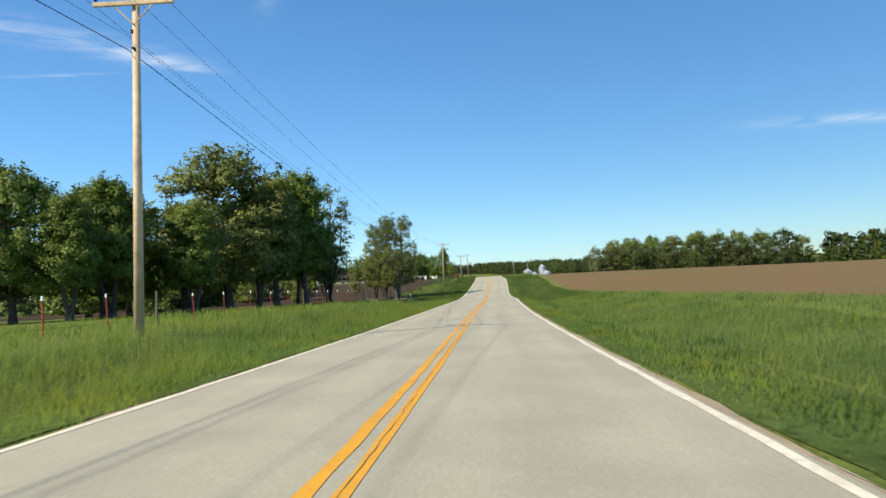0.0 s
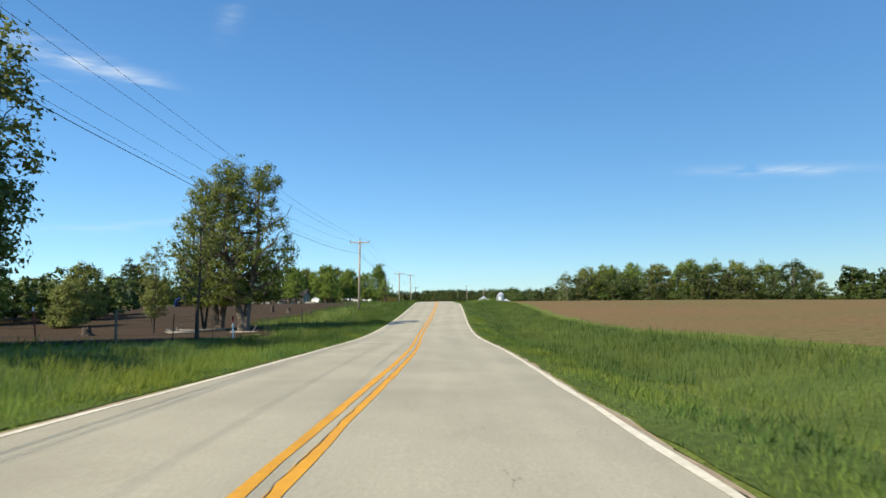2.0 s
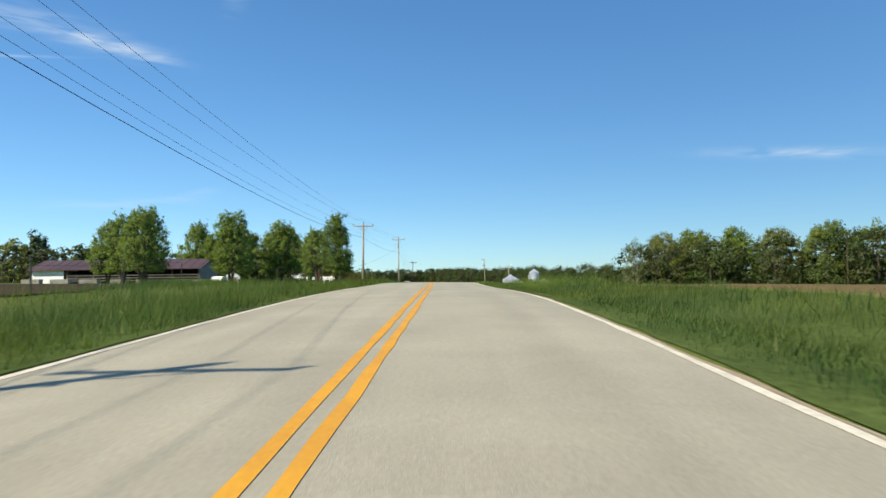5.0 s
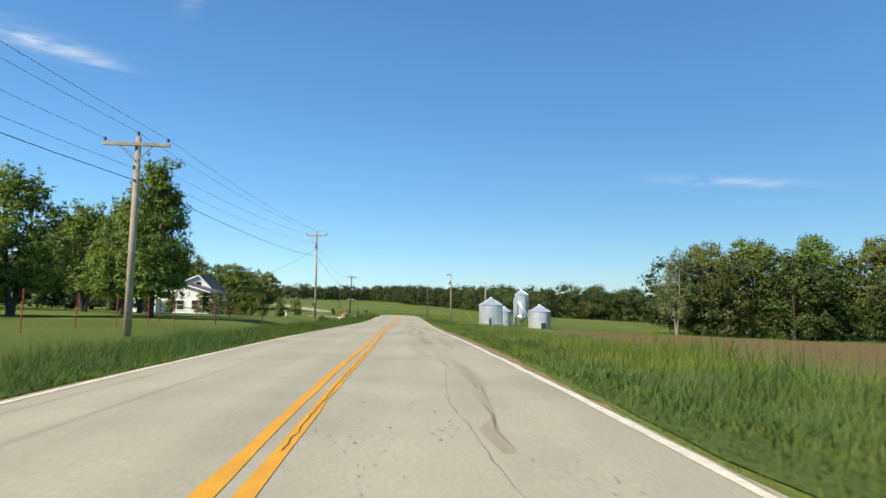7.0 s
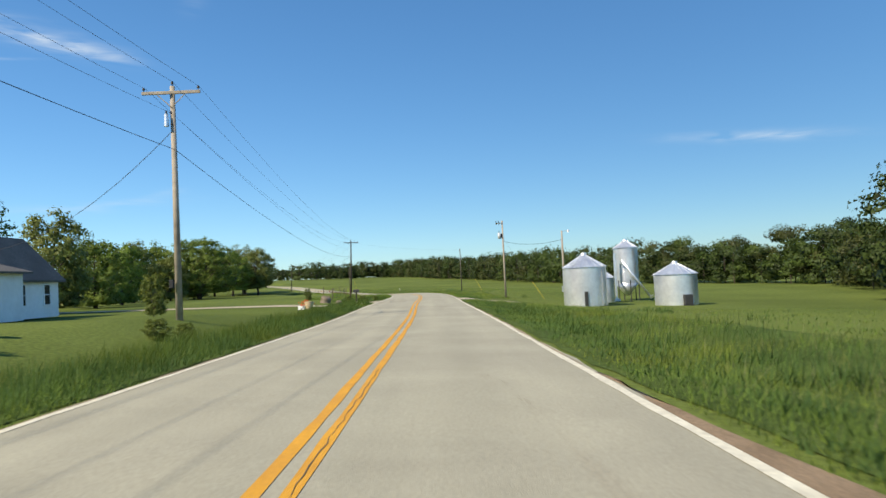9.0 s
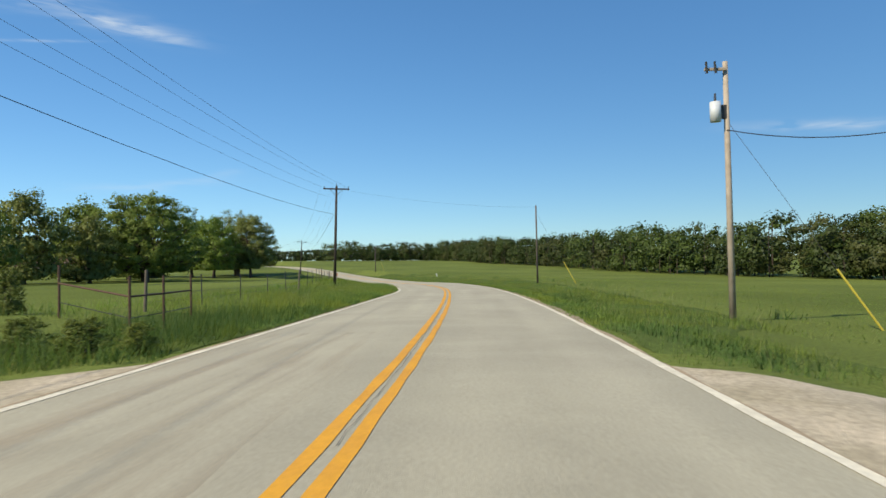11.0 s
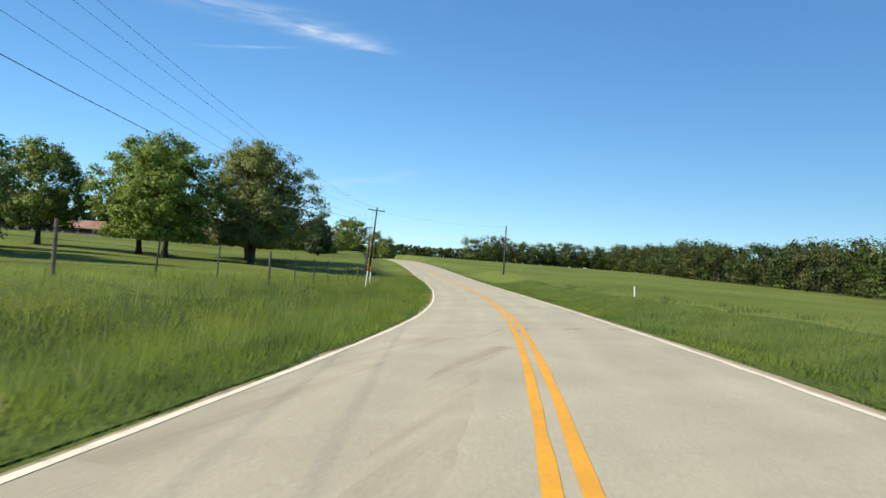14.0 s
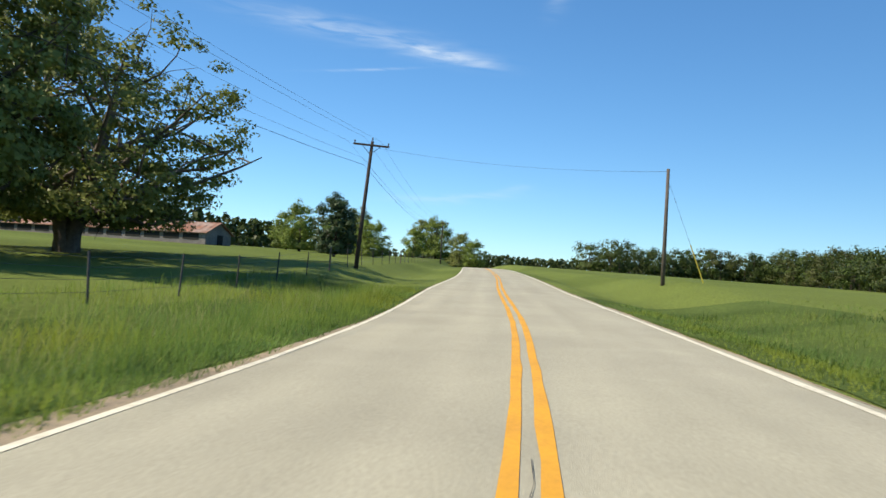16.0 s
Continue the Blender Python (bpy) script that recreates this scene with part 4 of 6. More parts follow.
# ---- poles and wires ----
def utility_pole(x, y, z0, z1, mat, label, arm=True, heading=0.0, lean=(0, 0), r=0.155, tank=False):
    h = z1 - z0
    root = thing("utility_pole", pose(x, y, z0, lean[1], lean[0], heading), label, "utility pole", "utility poles")
    part("shaft", rod((0, 0, -0.5), (0, 0, h), r, r * 0.66, 14), mat, root, smooth=True)
    if arm:
        z = h - 0.32
        part("crossarm", box((2.5, 0.10, 0.13), (0, -r * 0.75 - 0.05, z), 0.012), mat, root)
        for sx in (-1, 1):
            part("brace", rod((sx * 0.62, -r - 0.02, z - 0.05), (sx * 0.03, -r * 0.9, z - 0.62), 0.022, sides=6), mat, root)
            pin = part("insulator", rod((sx * 1.17, -r * 0.75 - 0.05, z + 0.06), (sx * 1.17, -r * 0.75 - 0.05, z + 0.17), 0.02, sides=8), M_IRON, root, "dark porcelain pin insulator")
            part("skirt", rod((sx * 1.17, -r * 0.75 - 0.05, z + 0.15), (sx * 1.17, -r * 0.75 - 0.05, z + 0.26), 0.065, 0.035, 10), M_IRON, pin)
        pin = part("insulator", rod((0, 0, h - 0.02), (0, 0, h + 0.12), 0.025, sides=8), M_IRON, root, "dark porcelain pin insulator")
        part("skirt", rod((0, 0, h + 0.10), (0, 0, h + 0.22), 0.065, 0.035, 10), M_IRON, pin)
        part("spool", rod((-0.02, -r - 0.06, z - 0.95), (-0.02, -r - 0.06, z - 0.83), 0.045, sides=8), M_IRON, root)
        part("bracket", box((0.08, 0.14, 0.07), (0, -r - 0.02, z - 1.38), 0.01), M_IRON, root)
    return root


POLES = {  # x, y, foot, top
    "first": (-9.3, 19.6, 0.40, 10.5), "yard": (-10.7, 141.6, 0.45, 9.0), "farm": (-11.95, 223.9, 1.70, 9.1), "house": (-12.5, 280.5, 1.60, 11.4),
    "bend": (-16.05, 373.2, 0.95, 10.15), "lawn": (-49.8, 486.9, 1.25, 9.75), "crest": (-88.3, 576.4, 4.3, 12.5), "last": (-128, 664, 6.5, 14.5)}
for key, mat, text, lean in [("first", M_POLE_NEW, "tall new light-brown utility pole with crossarm", (2.0, 0)), ("yard", M_POLE_GREY, "weathered grey wooden utility pole with crossarm", (1.5, 0)),
                             ("farm", M_POLE_GREY, "weathered grey wooden utility pole with crossarm", (0.8, 0)), ("house", M_POLE_GREY, "weathered grey wooden utility pole with crossarm and fuse box", (0, 0)),
                             ("bend", M_POLE_DARK, "dark creosoted utility pole with crossarm at the bend", (2.0, 0)), ("lawn", M_POLE_DARK, "dark leaning utility pole with crossarm by the lawn", (3.5, 0)),
                             ("crest", M_POLE_DARK, "dark utility pole with crossarm near the crest", (0, 0)), ("last", M_POLE_DARK, "distant dark utility pole with crossarm", (0, 0))]:
    x, y, a, b = POLES[key]
    a = float(ground(x, y))
    utility_pole(x, y, a, b, mat, text, True, math.degrees(math.atan2(-float(road_slope(y)), 1)), lean)


def wire(name, ends, r, sag, label, mat):
    """One conductor from support to support, hanging a little in each span."""
    paths = []
    for a, b in zip(ends, ends[1:]):
        a, b = np.array(a, float), np.array(b, float)
        n = 14
        u = np.linspace(0, 1, n)
        p = a + (b - a) * u[:, None]
        p[:, 2] -= 4 * sag * (np.linalg.norm(b - a) / 80) ** 2 * u * (1 - u)
        paths.append([(q, r) for q in p])
    root = thing(name, ends[0], label, "cable", "overhead lines")
    for path in paths:
        v, f = tubes([path], 5)
        me = mesh_of("span", v, f, [mat], True)
        me.transform(Matrix.Translation(-Vector(ends[0])))
        new("span", me).parent = root
    return root


_line = [(-9.0, -70, 1.5, 11.6)] + list(POLES.values())


def hung(dx, drop, low=()):
    out = []
    for n, (x, y, a, b) in enumerate(_line):
        ang = math.atan(-float(road_slope(y)))
        out.append((x + dx * math.cos(ang), y + dx * math.sin(ang), b + drop - (1.1 if n in low else 0)))
    return out


for dx, drop in ((-1.17, -0.05), (1.17, -0.05), (0.0, 0.22)):
    wire("power_line", hung(dx, drop), 0.0065, 1.0, "thin bare power line hung between poles", M_WIRE)
wire("power_line", hung(-0.02, -1.2), 0.0065, 1.1, "thin bare neutral line hung between poles", M_WIRE)
wire("telephone_cable", hung(0.05, -1.68, (4, 5)), 0.013, 1.0, "thick black telephone cable hung between poles", M_WIRE_THICK)


def stub_pole(name, x, y, z1, mat, label, r=0.13, lean=(0, 0)):
    z0 = float(ground(x, y))
    root = thing(name, pose(x, y, z0, lean[1], lean[0], 0), label, "utility pole", "single poles")
    part("shaft", rod((0, 0, -0.5), (0, 0, z1 - z0), r, r * 0.7, 14), mat, root, smooth=True)
    return root, z1 - z0


def guy_wire(x, y, z, x2, y2, label):
    z2 = float(ground(x2, y2))
    root = thing("guy_wire", (x2, y2, z2), label, "guy wire")
    top, foot = Vector((x - x2, y - y2, z - z2)), Vector((0, 0, 0))
    part("strand", rod(foot, top, 0.008, sides=5), M_WIRE, root)
    part("guard", rod(foot, top.normalized() * 2.4, 0.035, sides=8), M_YELLOW_GUARD, root, "yellow plastic guy guard")


M_POLE_DULL = material("dull_weathered_pole", (0.098, 0.082, 0.068), 0.9, spread=0.25, scale=4, big=0.5, bump=0.4, bump_scale=15)
M_PALE_STEEL = material("pale_grey_paint", (0.50, 0.53, 0.54), 0.5, spread=0.08, scale=3, big=0.5)
pv, hv = stub_pole("utility_pole", 7.0, 331.9, 9.1, M_POLE_GREY, "grey wooden pole carrying a pale transformer", 0.125)
part("transformer", rod((-0.42, -0.1, hv - 2.15), (-0.42, -0.1, hv - 1.45), 0.19, 0.19, 18), M_PALE_STEEL, pv, "pale grey transformer can", True)
part("bushing", rod((-0.42, -0.1, hv - 1.45), (-0.42, -0.1, hv - 1.15), 0.05, 0.03, 8), M_IRON, pv)
part("bracket", box((0.42, 0.08, 0.5), (-0.2, -0.05, hv - 1.8), 0.01), M_IRON, pv)
part("crossarm", box((0.75, 0.09, 0.1), (-0.4, -0.14, hv - 0.3), 0.01), M_POLE_GREY, pv)
for sx in (-0.7, -0.4):
    part("cutout", rod((sx, -0.2, hv - 0.45), (sx - 0.05, -0.26, hv - 0.05), 0.05, 0.04, 8), M_IRON, pv)
stub_pole("utility_pole", 3.7, 375.2, 7.9, M_POLE_DULL, "bare greyish wooden stub pole in the grass", 0.10)
stub_pole("utility_pole", -30.2, 490.3, 8.1, M_POLE_DULL, "bare grey wooden pole in the meadow")
stub_pole("utility_pole", -38.5, 175, 10.0, M_POLE_DARK, "bare dark wooden pole in the farmyard", 0.12)
guy_wire(3.7, 375.2, 7.2, 7.3, 374.3, "steel guy wire with yellow guard")
guy_wire(7.0, 331.9, 7.0, 11.3, 330.5, "steel guy wire with yellow guard")
guy_wire(-30.2, 490.3, 7.5, -28.0, 491.2, "steel guy wire with yellow guard")
wire("power_line", [(-15.0, 373.2, 9.75), (3.7, 375.2, 7.75)], 0.005, 8.0, "thin line crossing the road", M_WIRE)
wire("power_line", [(-49.0, 487.4, 9.3), (-30.2, 490.3, 7.95)], 0.007, 8.0, "thin line crossing the road", M_WIRE)


# ---- grain bins ----
def grain_bin(x, y, r, wall, roof, legs=0.0, label=""):
    z = float(ground(x, y))
    root = thing("grain_bin", (x, y, z), label, "grain bin", "grain bins")
    n, rings = 40, max(2, int(wall / 0.12))
    zz = np.linspace(0, wall, rings * 2 + 1)
    th = np.linspace(0, 2 * np.pi, n, endpoint=False)
    rr = r + 0.015 * np.where(np.arange(len(zz)) % 2, 1, -1)
    v = np.stack([np.outer(rr, np.cos(th)), np.outer(rr, np.sin(th)), np.repeat(zz[:, None] + legs, n, 1)], -1).reshape(-1, 3)
    i = np.arange(len(zz) - 1)[:, None] * n
    j, k = np.arange(n), (np.arange(n) + 1) % n
    f = np.stack([(i + j).ravel(), (i + k).ravel(), (i + k + n).ravel(), (i + j + n).ravel()], 1)
    o = new("wall", mesh_of("bin_wall", v, f, [M_GALV], True))
    o.parent = root
    part("roof", rod((0, 0, legs + wall - 0.02), (0, 0, legs + wall + roof), r + 0.10, 0.28, 32), M_GALV, root)
    part("cap", rod((0, 0, legs + wall + roof - 0.05), (0, 0, legs + wall + roof + 0.22), 0.30, 0.22, 16), M_GALV, root)
    for a in range(16):
        t = 2 * math.pi * a / 16
        part("roof_rib", rod(((r + 0.1) * math.cos(t), (r + 0.1) * math.sin(t), legs + wall), (0.28 * math.cos(t), 0.28 * math.sin(t), legs + wall + roof + 0.015), 0.025, sides=5), M_GALV, root)
    if legs:
        part("hopper", rod((0, 0, legs), (0, 0, legs - r * 1.1), r, 0.2, 32), M_GALV, root, smooth=True)
        for a in range(6):
            t = 2 * math.pi * (a + 0.5) / 6
            part("leg", rod((r * math.cos(t), r * math.sin(t), 0), (r * math.cos(t), r * math.sin(t), legs + 0.3), 0.06, sides=6), M_IRON, root)
    return root


grain_bin(13.0, 316.5, 2.05, 3.7, 1.15, label="round galvanised steel grain bin with conical roof")
grain_bin(16.3, 323.0, 1.2, 2.6, 0.7, label="small galvanised bin tucked between larger ones")
grain_bin(20.2, 327.5, 1.30, 3.9, 0.75, 2.0, label="tall galvanised hopper bin on steel legs")
grain_bin(21.2, 315.0, 1.95, 2.9, 1.0, label="squat galvanised grain bin with a dark hatch")


# ---- fields, yards and drives ----
def field_edge(y):
    """How far from the centre line the tilled ground begins."""
    return np.interp(y, [8, 44, 76, 92, 112, 150, 200, 272], [18.2, 18.2, 12.8, 11.5, 10.8, 10.6, 11.2, 13.4]) + 0.35 * np.sin(y * 0.31) + 0.2 * np.sin(y * 0.83)


sheet("tilled_field", np.arange(8, 272, 2.0), np.r_[0.0, np.linspace(0.02, 1, 26)], lambda x, y: ground(x, y) - 0.04 + 0.09 * _smooth(0.2, 2.5, across(x, y) - field_edge(y)) + 0.03 * np.sin(x * 2.6), M_SOIL, "bare brown tilled field of clods", 0.25, 21,
      lambda y, d: field_edge(y) + d * (110 - 0.18 * np.maximum(0, y - 120) * 2.2))


def dirt_edge(y):
    """How far from the road's middle the bare dirt begins."""
    return -11.4 - 1.4 * _smooth(100, 110, y) - 2.5 * _smooth(112, 118, y) * (1 - _smooth(122, 130, y)) - 1.4 * np.sin(y * 0.11) - 4 * _smooth(160, 200, y)


sheet("dirt_yard", np.arange(80, 205, 2.0), np.linspace(0, 1, 22), lambda x, y: ground(x, y) + 0.04, M_DIRT, "trampled brown dirt of the cattle yard", 0.3, 22,
      lambda y, d: dirt_edge(y) - d * (62 - 25 * _smooth(160, 200, y)))


def drive(name, y0, d0, d1, width, label, seed, drift=0.0, flare=2.0, mat=None):
    """A gravel way leaving the road at right angles."""
    ds = np.linspace(d0, d1, 22)
    rng = np.random.default_rng(seed)
    rows = []
    for i, d in enumerate(ds):
        fl = flare * math.exp(-abs(d - d0) / 1.8)
        for k in np.linspace(-1, 1, 9):
            s = float(road_slope(y0))
            n = math.sqrt(1 + s * s)
            yy = y0 + k * (width / 2 + fl) + drift * (d - d0) + (rng.normal(0, 0.1) if abs(k) == 1 else 0)
            x, y = float(road_x(yy)) + d / n, yy - d * s / n
            k2 = float(_smooth(3.5, 4.7, abs(d)))
            rows.append((x, y, (float(road_top(x, y)) + 0.002) * (1 - k2) + (float(ground(x, y)) + 0.035) * k2))
    i = (np.arange(len(ds) - 1)[:, None] * 9 + np.arange(8)).ravel()
    ob = new(name, mesh_of(name, rows, np.stack([i, i + 1, i + 10, i + 9], 1), [mat or M_GRAVEL], True))
    return tagged(ob, label, "driveway", kind="structure")


M_STRAW_TRACK = material("straw_littered_gravel", (0.36, 0.31, 0.19), 0.95, spread=0.35, scale=9, big=0.8, bump=0.7, bump_scale=40, second=(0.17, 0.18, 0.075))
drive("driveway", 196.3, -3.5, -15, 2.6, "pale straw-littered gravel field way", 31, 0.0, 0.9, M_STRAW_TRACK)
drive("driveway", 312.5, -3.5, -34, 4.0, "pale gravel drive to the farmhouse", 32, 0.05)
drive("driveway", 312.5, 3.5, 9, 4.0, "short gravel field entrance", 33)


def shoulder(y0, y1, d0, d1, seed, mat, label, rough=0.025):
    sheet("shoulder", np.arange(y0, y1, 1.0), np.linspace(0, 1, 4), lambda x, y: ground(x, y) + 0.008, mat, label, rough, seed,
          lambda y, d: (d0 if d0 > 0 else d1) + (d if d0 > 0 else -d) * ((d1 - d0) * (0.25 + 0.75 * _smooth(y0, y0 + 12, y) * (1 - _smooth(y1 - 12, y1, y))) * (0.75 + 0.25 * np.sin(y * 0.9) * np.sin(y * 0.23))), category="road shoulder")


M_SHOULDER = material("shoulder_dirt", (0.33, 0.255, 0.165), 0.95, spread=0.25, scale=30, big=2.2, bump=0.5, bump_scale=60, second=(0.259, 0.203, 0.133))
shoulder(-20, 205, 3.46, 3.58, 41, M_SHOULDER, "narrow strip of gritty earth along the road")
M_EARTH = material("roadside_earth", (0.25, 0.175, 0.105), 0.95, spread=0.3, scale=24, big=1.6, bump=0.5, bump_scale=50, second=(0.19, 0.13, 0.075))
shoulder(205, 262, 3.46, 3.95, 42, M_EARTH, "broad strip of brown earth along the road", 0.06)
shoulder(317, 358, 3.46, 3.92, 45, M_SHOULDER, "strip of tan gritty earth along the road")
shoulder(262, 520, 3.46, 3.57, 43, M_SHOULDER, "narrow strip of gritty earth along the road")
shoulder(418, 462, -4.15, -3.46, 46, M_SHOULDER, "strip of tan gritty earth along the bend")
shoulder(-20, 520, -3.57, -3.46, 44, M_SHOULDER, "narrow strip of gritty earth along the road")


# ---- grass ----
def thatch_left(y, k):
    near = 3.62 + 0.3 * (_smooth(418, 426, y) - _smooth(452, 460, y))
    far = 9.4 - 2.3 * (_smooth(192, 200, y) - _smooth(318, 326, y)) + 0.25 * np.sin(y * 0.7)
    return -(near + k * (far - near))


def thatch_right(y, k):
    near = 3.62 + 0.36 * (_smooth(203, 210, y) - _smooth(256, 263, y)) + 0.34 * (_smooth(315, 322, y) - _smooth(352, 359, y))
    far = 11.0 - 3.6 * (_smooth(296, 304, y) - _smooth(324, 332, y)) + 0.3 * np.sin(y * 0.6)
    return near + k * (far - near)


def ways(y, d):
    """1 where a gravel way crosses the verge."""
    return ((np.abs(y - 312.5) < 5.0) | ((np.abs(y - 196.3) < 3.0) & (d < 0))).astype(float)


# thatch floor whose dark colour carries the shade under tall grass
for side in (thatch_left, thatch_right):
    sheet("verge_floor", np.arange(-10, 480, 1.0), np.linspace(0, 1, 12), lambda x, y: ground(x, y) + 0.014 - 0.12 * ways(y, across(x, y)), M_SHADED_THATCH, "matted thatch darkened for the shade under the verge grass", 0.05, 47, side)


def grass(name, y0, y1, d0, d1, per_m2, tall, wide, mat, label, seed, bare=None, tuft=0.0, lowest=0.4, rise=1.6):
    """Blades standing in drifts; tall gives the height at the inner and outer side."""
    rng = np.random.default_rng(seed)
    n = int((y1 - y0) * abs(d1 - d0) * per_m2)
    y, d = rng.uniform(y0, y1, n), rng.uniform(min(d0, d1), max(d0, d1), n)
    if tuft:
        m = max(4, n // 60)
        ty, td = rng.uniform(y0, y1, m), rng.uniform(min(d0, d1), max(d0, d1), m)
        k = rng.integers(0, m, n)
        y, d = ty[k] + rng.normal(0, tuft, n), td[k] + rng.normal(0, tuft, n)
        d = np.clip(d, min(d0, d1), max(d0, d1))
    drift = 0.5 + 0.5 * np.sin(y * 0.9 + 1.7 * d) * np.sin(0.37 * y - 0.8 * d + seed)
    keep = rng.random(n) < (0.55 + 0.45 * drift) * np.where(np.abs(d) > 7.2, 0.55, 1.0) * np.where(np.abs(d) > 12, 1.8, 1.0)
    if bare is not None:
        keep &= ~bare(y, d)
    y, d, drift = y[keep], d[keep], drift[keep]
    n = len(y)
    x = road_x(y) + d * np.sqrt(1 + road_slope(y) ** 2)
    z = ground(x, y) - 0.02
    u = np.abs(d - d0) / abs(d1 - d0)
    h = (tall[0] + (tall[1] - tall[0]) * np.clip(u * rise, 0, 1)) * rng.uniform(lowest, 1.15, n) * (0.7 + 0.5 * drift)
    th = rng.uniform(0, 2 * np.pi, n)
    bend = h * rng.uniform(0.2, 0.95, n)
    w = wide * rng.uniform(0.6, 1.3, n)
    c, s = np.cos(th), np.sin(th)
    bx = rng.normal(0.25, 0.6, n) * bend
    by = rng.normal(0.0, 0.6, n) * bend
    p0 = np.stack([x - c * w / 2, y - s * w / 2, z], 1)
    p1 = np.stack([x + c * w / 2, y + s * w / 2, z], 1)
    p2 = np.stack([x + bx, y + by, z + h], 1)
    way = np.cross(p1 - p0, p2 - p0)
    turned = (way[:, 2] < 0)[:, None]
    p0, p1, way = np.where(turned, p1, p0), np.where(turned, p0, p1), unit(np.where(turned, -way, way))
    v = np.stack([p0, p1, p2], 1).reshape(-1, 3)
    up = unit(way * 0.45 + [0, 0, 0.85])
    ob = new(name, mesh_of(name, v, np.arange(3 * n).reshape(-1, 3), [mat], True, normals=np.repeat(up, 3, 0)))
    return tagged(ob, label, "grass", kind="stuff")


def drives_left(y, d):
    return ((np.abs(y - 196.3) < 1.7) | (np.abs(y - 312.5) < 4.2)) & (d > -36)


def lawn_left(y, d):
    """Mown ground and ways that carry no tall grass."""
    return drives_left(y, d) | ((y > 196) & (y < 322) & (d < -7.3)) | ((y > 196.5) & (y < 206) & (d < -6))


def ways_right(y, d):
    return ((y > 8) & (y < 272) & (d > field_edge(y) + 0.4)) | ((np.abs(y - 312.5) < 4.0) & (d < 9.5)) | ((y > 205) & (y < 262) & (d < 3.72)) | ((y > 300) & (y < 326) & (d > 7))


grass("verge_grass", -6, 84, -3.66, -9.5, 130, (0.20, 0.50), 0.016, L_GRASS, "tall green verge grass with seed heads", 51, lawn_left, rise=4.5)
grass("verge_grass", 84, 150, -3.66, -9.5, 130, (0.20, 0.56), 0.018, L_VERGE, "tall dark green verge grass", 70, lawn_left, rise=4.5)
grass("verge_grass", 150, 330, -3.66, -8.5, 130, (0.28, 0.60), 0.018, L_VERGE, "tall dark green verge grass", 52, lawn_left, rise=4.5)
grass("verge_grass", 330, 475, -3.66, -9.0, 165, (0.30, 0.58), 0.013, L_GRASS, "tall green verge grass with seed heads", 53, lawn_left, rise=4.5)
grass("verge_grass", -6, 72, 3.74, 11.0, 165, (0.11, 0.34), 0.012, L_GRASS, "tall green verge grass", 54, ways_right)
grass("verge_grass", 72, 190, 3.74, 11.0, 165, (0.14, 0.42), 0.012, L_VERGE, "tall dark green verge grass", 71, ways_right)
grass("verge_grass", 190, 306, 3.74, 10.0, 165, (0.12, 0.36), 0.012, L_GRASS, "tall green verge grass", 69, ways_right)
grass("verge_grass", 306, 475, 3.68, 10.0, 150, (0.10, 0.30), 0.012, L_GRASS, "tall green verge grass", 55, ways_right)
grass("meadow_grass", -6, 80, -9.5, -20, 14, (0.45, 0.45), 0.05, L_GRASS, "meadow grass under the fence", 56)
grass("meadow_grass", 104, 196, -9.5, -18.5, 50, (0.56, 0.46), 0.02, L_VERGE, "tall dark grass against the cattle yard", 93, lambda y, d: lawn_left(y, d) | (d < dirt_edge(y) - 0.5))
grass("meadow_grass", 325, 475, -9.0, -12.5, 46, (0.52, 0.45), 0.022, L_GRASS, "meadow grass towards the fence", 57)
grass("meadow_grass", -6, 270, 11, 18.4, 34, (0.24, 0.14), 0.025, L_GRASS, "meadow grass beside the tilled field", 58, ways_right)
grass("meadow_grass", 255, 480, 10, 30, 16, (0.13, 0.10), 0.03, L_GRASS, "short green meadow grass", 59, ways_right)
grass("yellowed_grass", -6, 475, -4.2, -9.0, 18, (0.22, 0.46), 0.017, L_STRAW, "yellowing grass among the green", 65, lawn_left, 0.5)
grass("yellowed_grass", -6, 475, 4.4, 11.0, 15, (0.18, 0.34), 0.017, L_STRAW, "yellowing grass among the green", 66, ways_right, 0.6)
grass("tall_grass", 184, 228, 6.8, 12.5, 55, (0.62, 1.05), 0.016, L_GRASS, "tall rank grass on the roadside bank", 94, ways_right)
grass("tall_grass", 186, 226, 7.5, 12.5, 10, (0.80, 1.10), 0.022, L_WEED, "tall dark weeds on the roadside bank", 95, ways_right, 0.4)
for y0, y1, k in ((-6, 185, 0), (190, 300, 1), (325, 475, 2)):
    grass("weed_clumps", y0, y1, 5.0, 14.0, 3, (0.34, 0.44), 0.03, L_WEED, "scattered tall dark weed clumps in the verge", 81 + k, ways_right, 0.3, 0.6)
    grass("weed_clumps", y0, y1, -5.0, -9.5, 3, (0.50, 0.64), 0.03, L_WEED, "scattered tall dark weed clumps in the verge", 85 + k, lawn_left, 0.3, 0.6)
for y0, y1 in ((4, 128), (180, 262), (322, 470)):
    grass("fringe_grass", y0, y1, -3.54, -4.9, 140, (0.10, 0.24), 0.022, L_GRASS, "short dense grass along the road's edge", 67 + y0, lawn_left)
    grass("fringe_grass", y0, y1, 3.54, 5.0, 140, (0.09, 0.20), 0.022, L_GRASS, "short dense grass along the road's edge", 68 + y0, ways_right)
grass("track_grass", 193.5, 199, -4.6, -24, 60, (0.05, 0.10), 0.014, L_GRASS, "thin short grass growing through the field way", 91)
grass("track_straw", 194.5, 198, -4.2, -15, 70, (0.04, 0.07), 0.014, L_DRY, "dry straw littering the field way", 92)
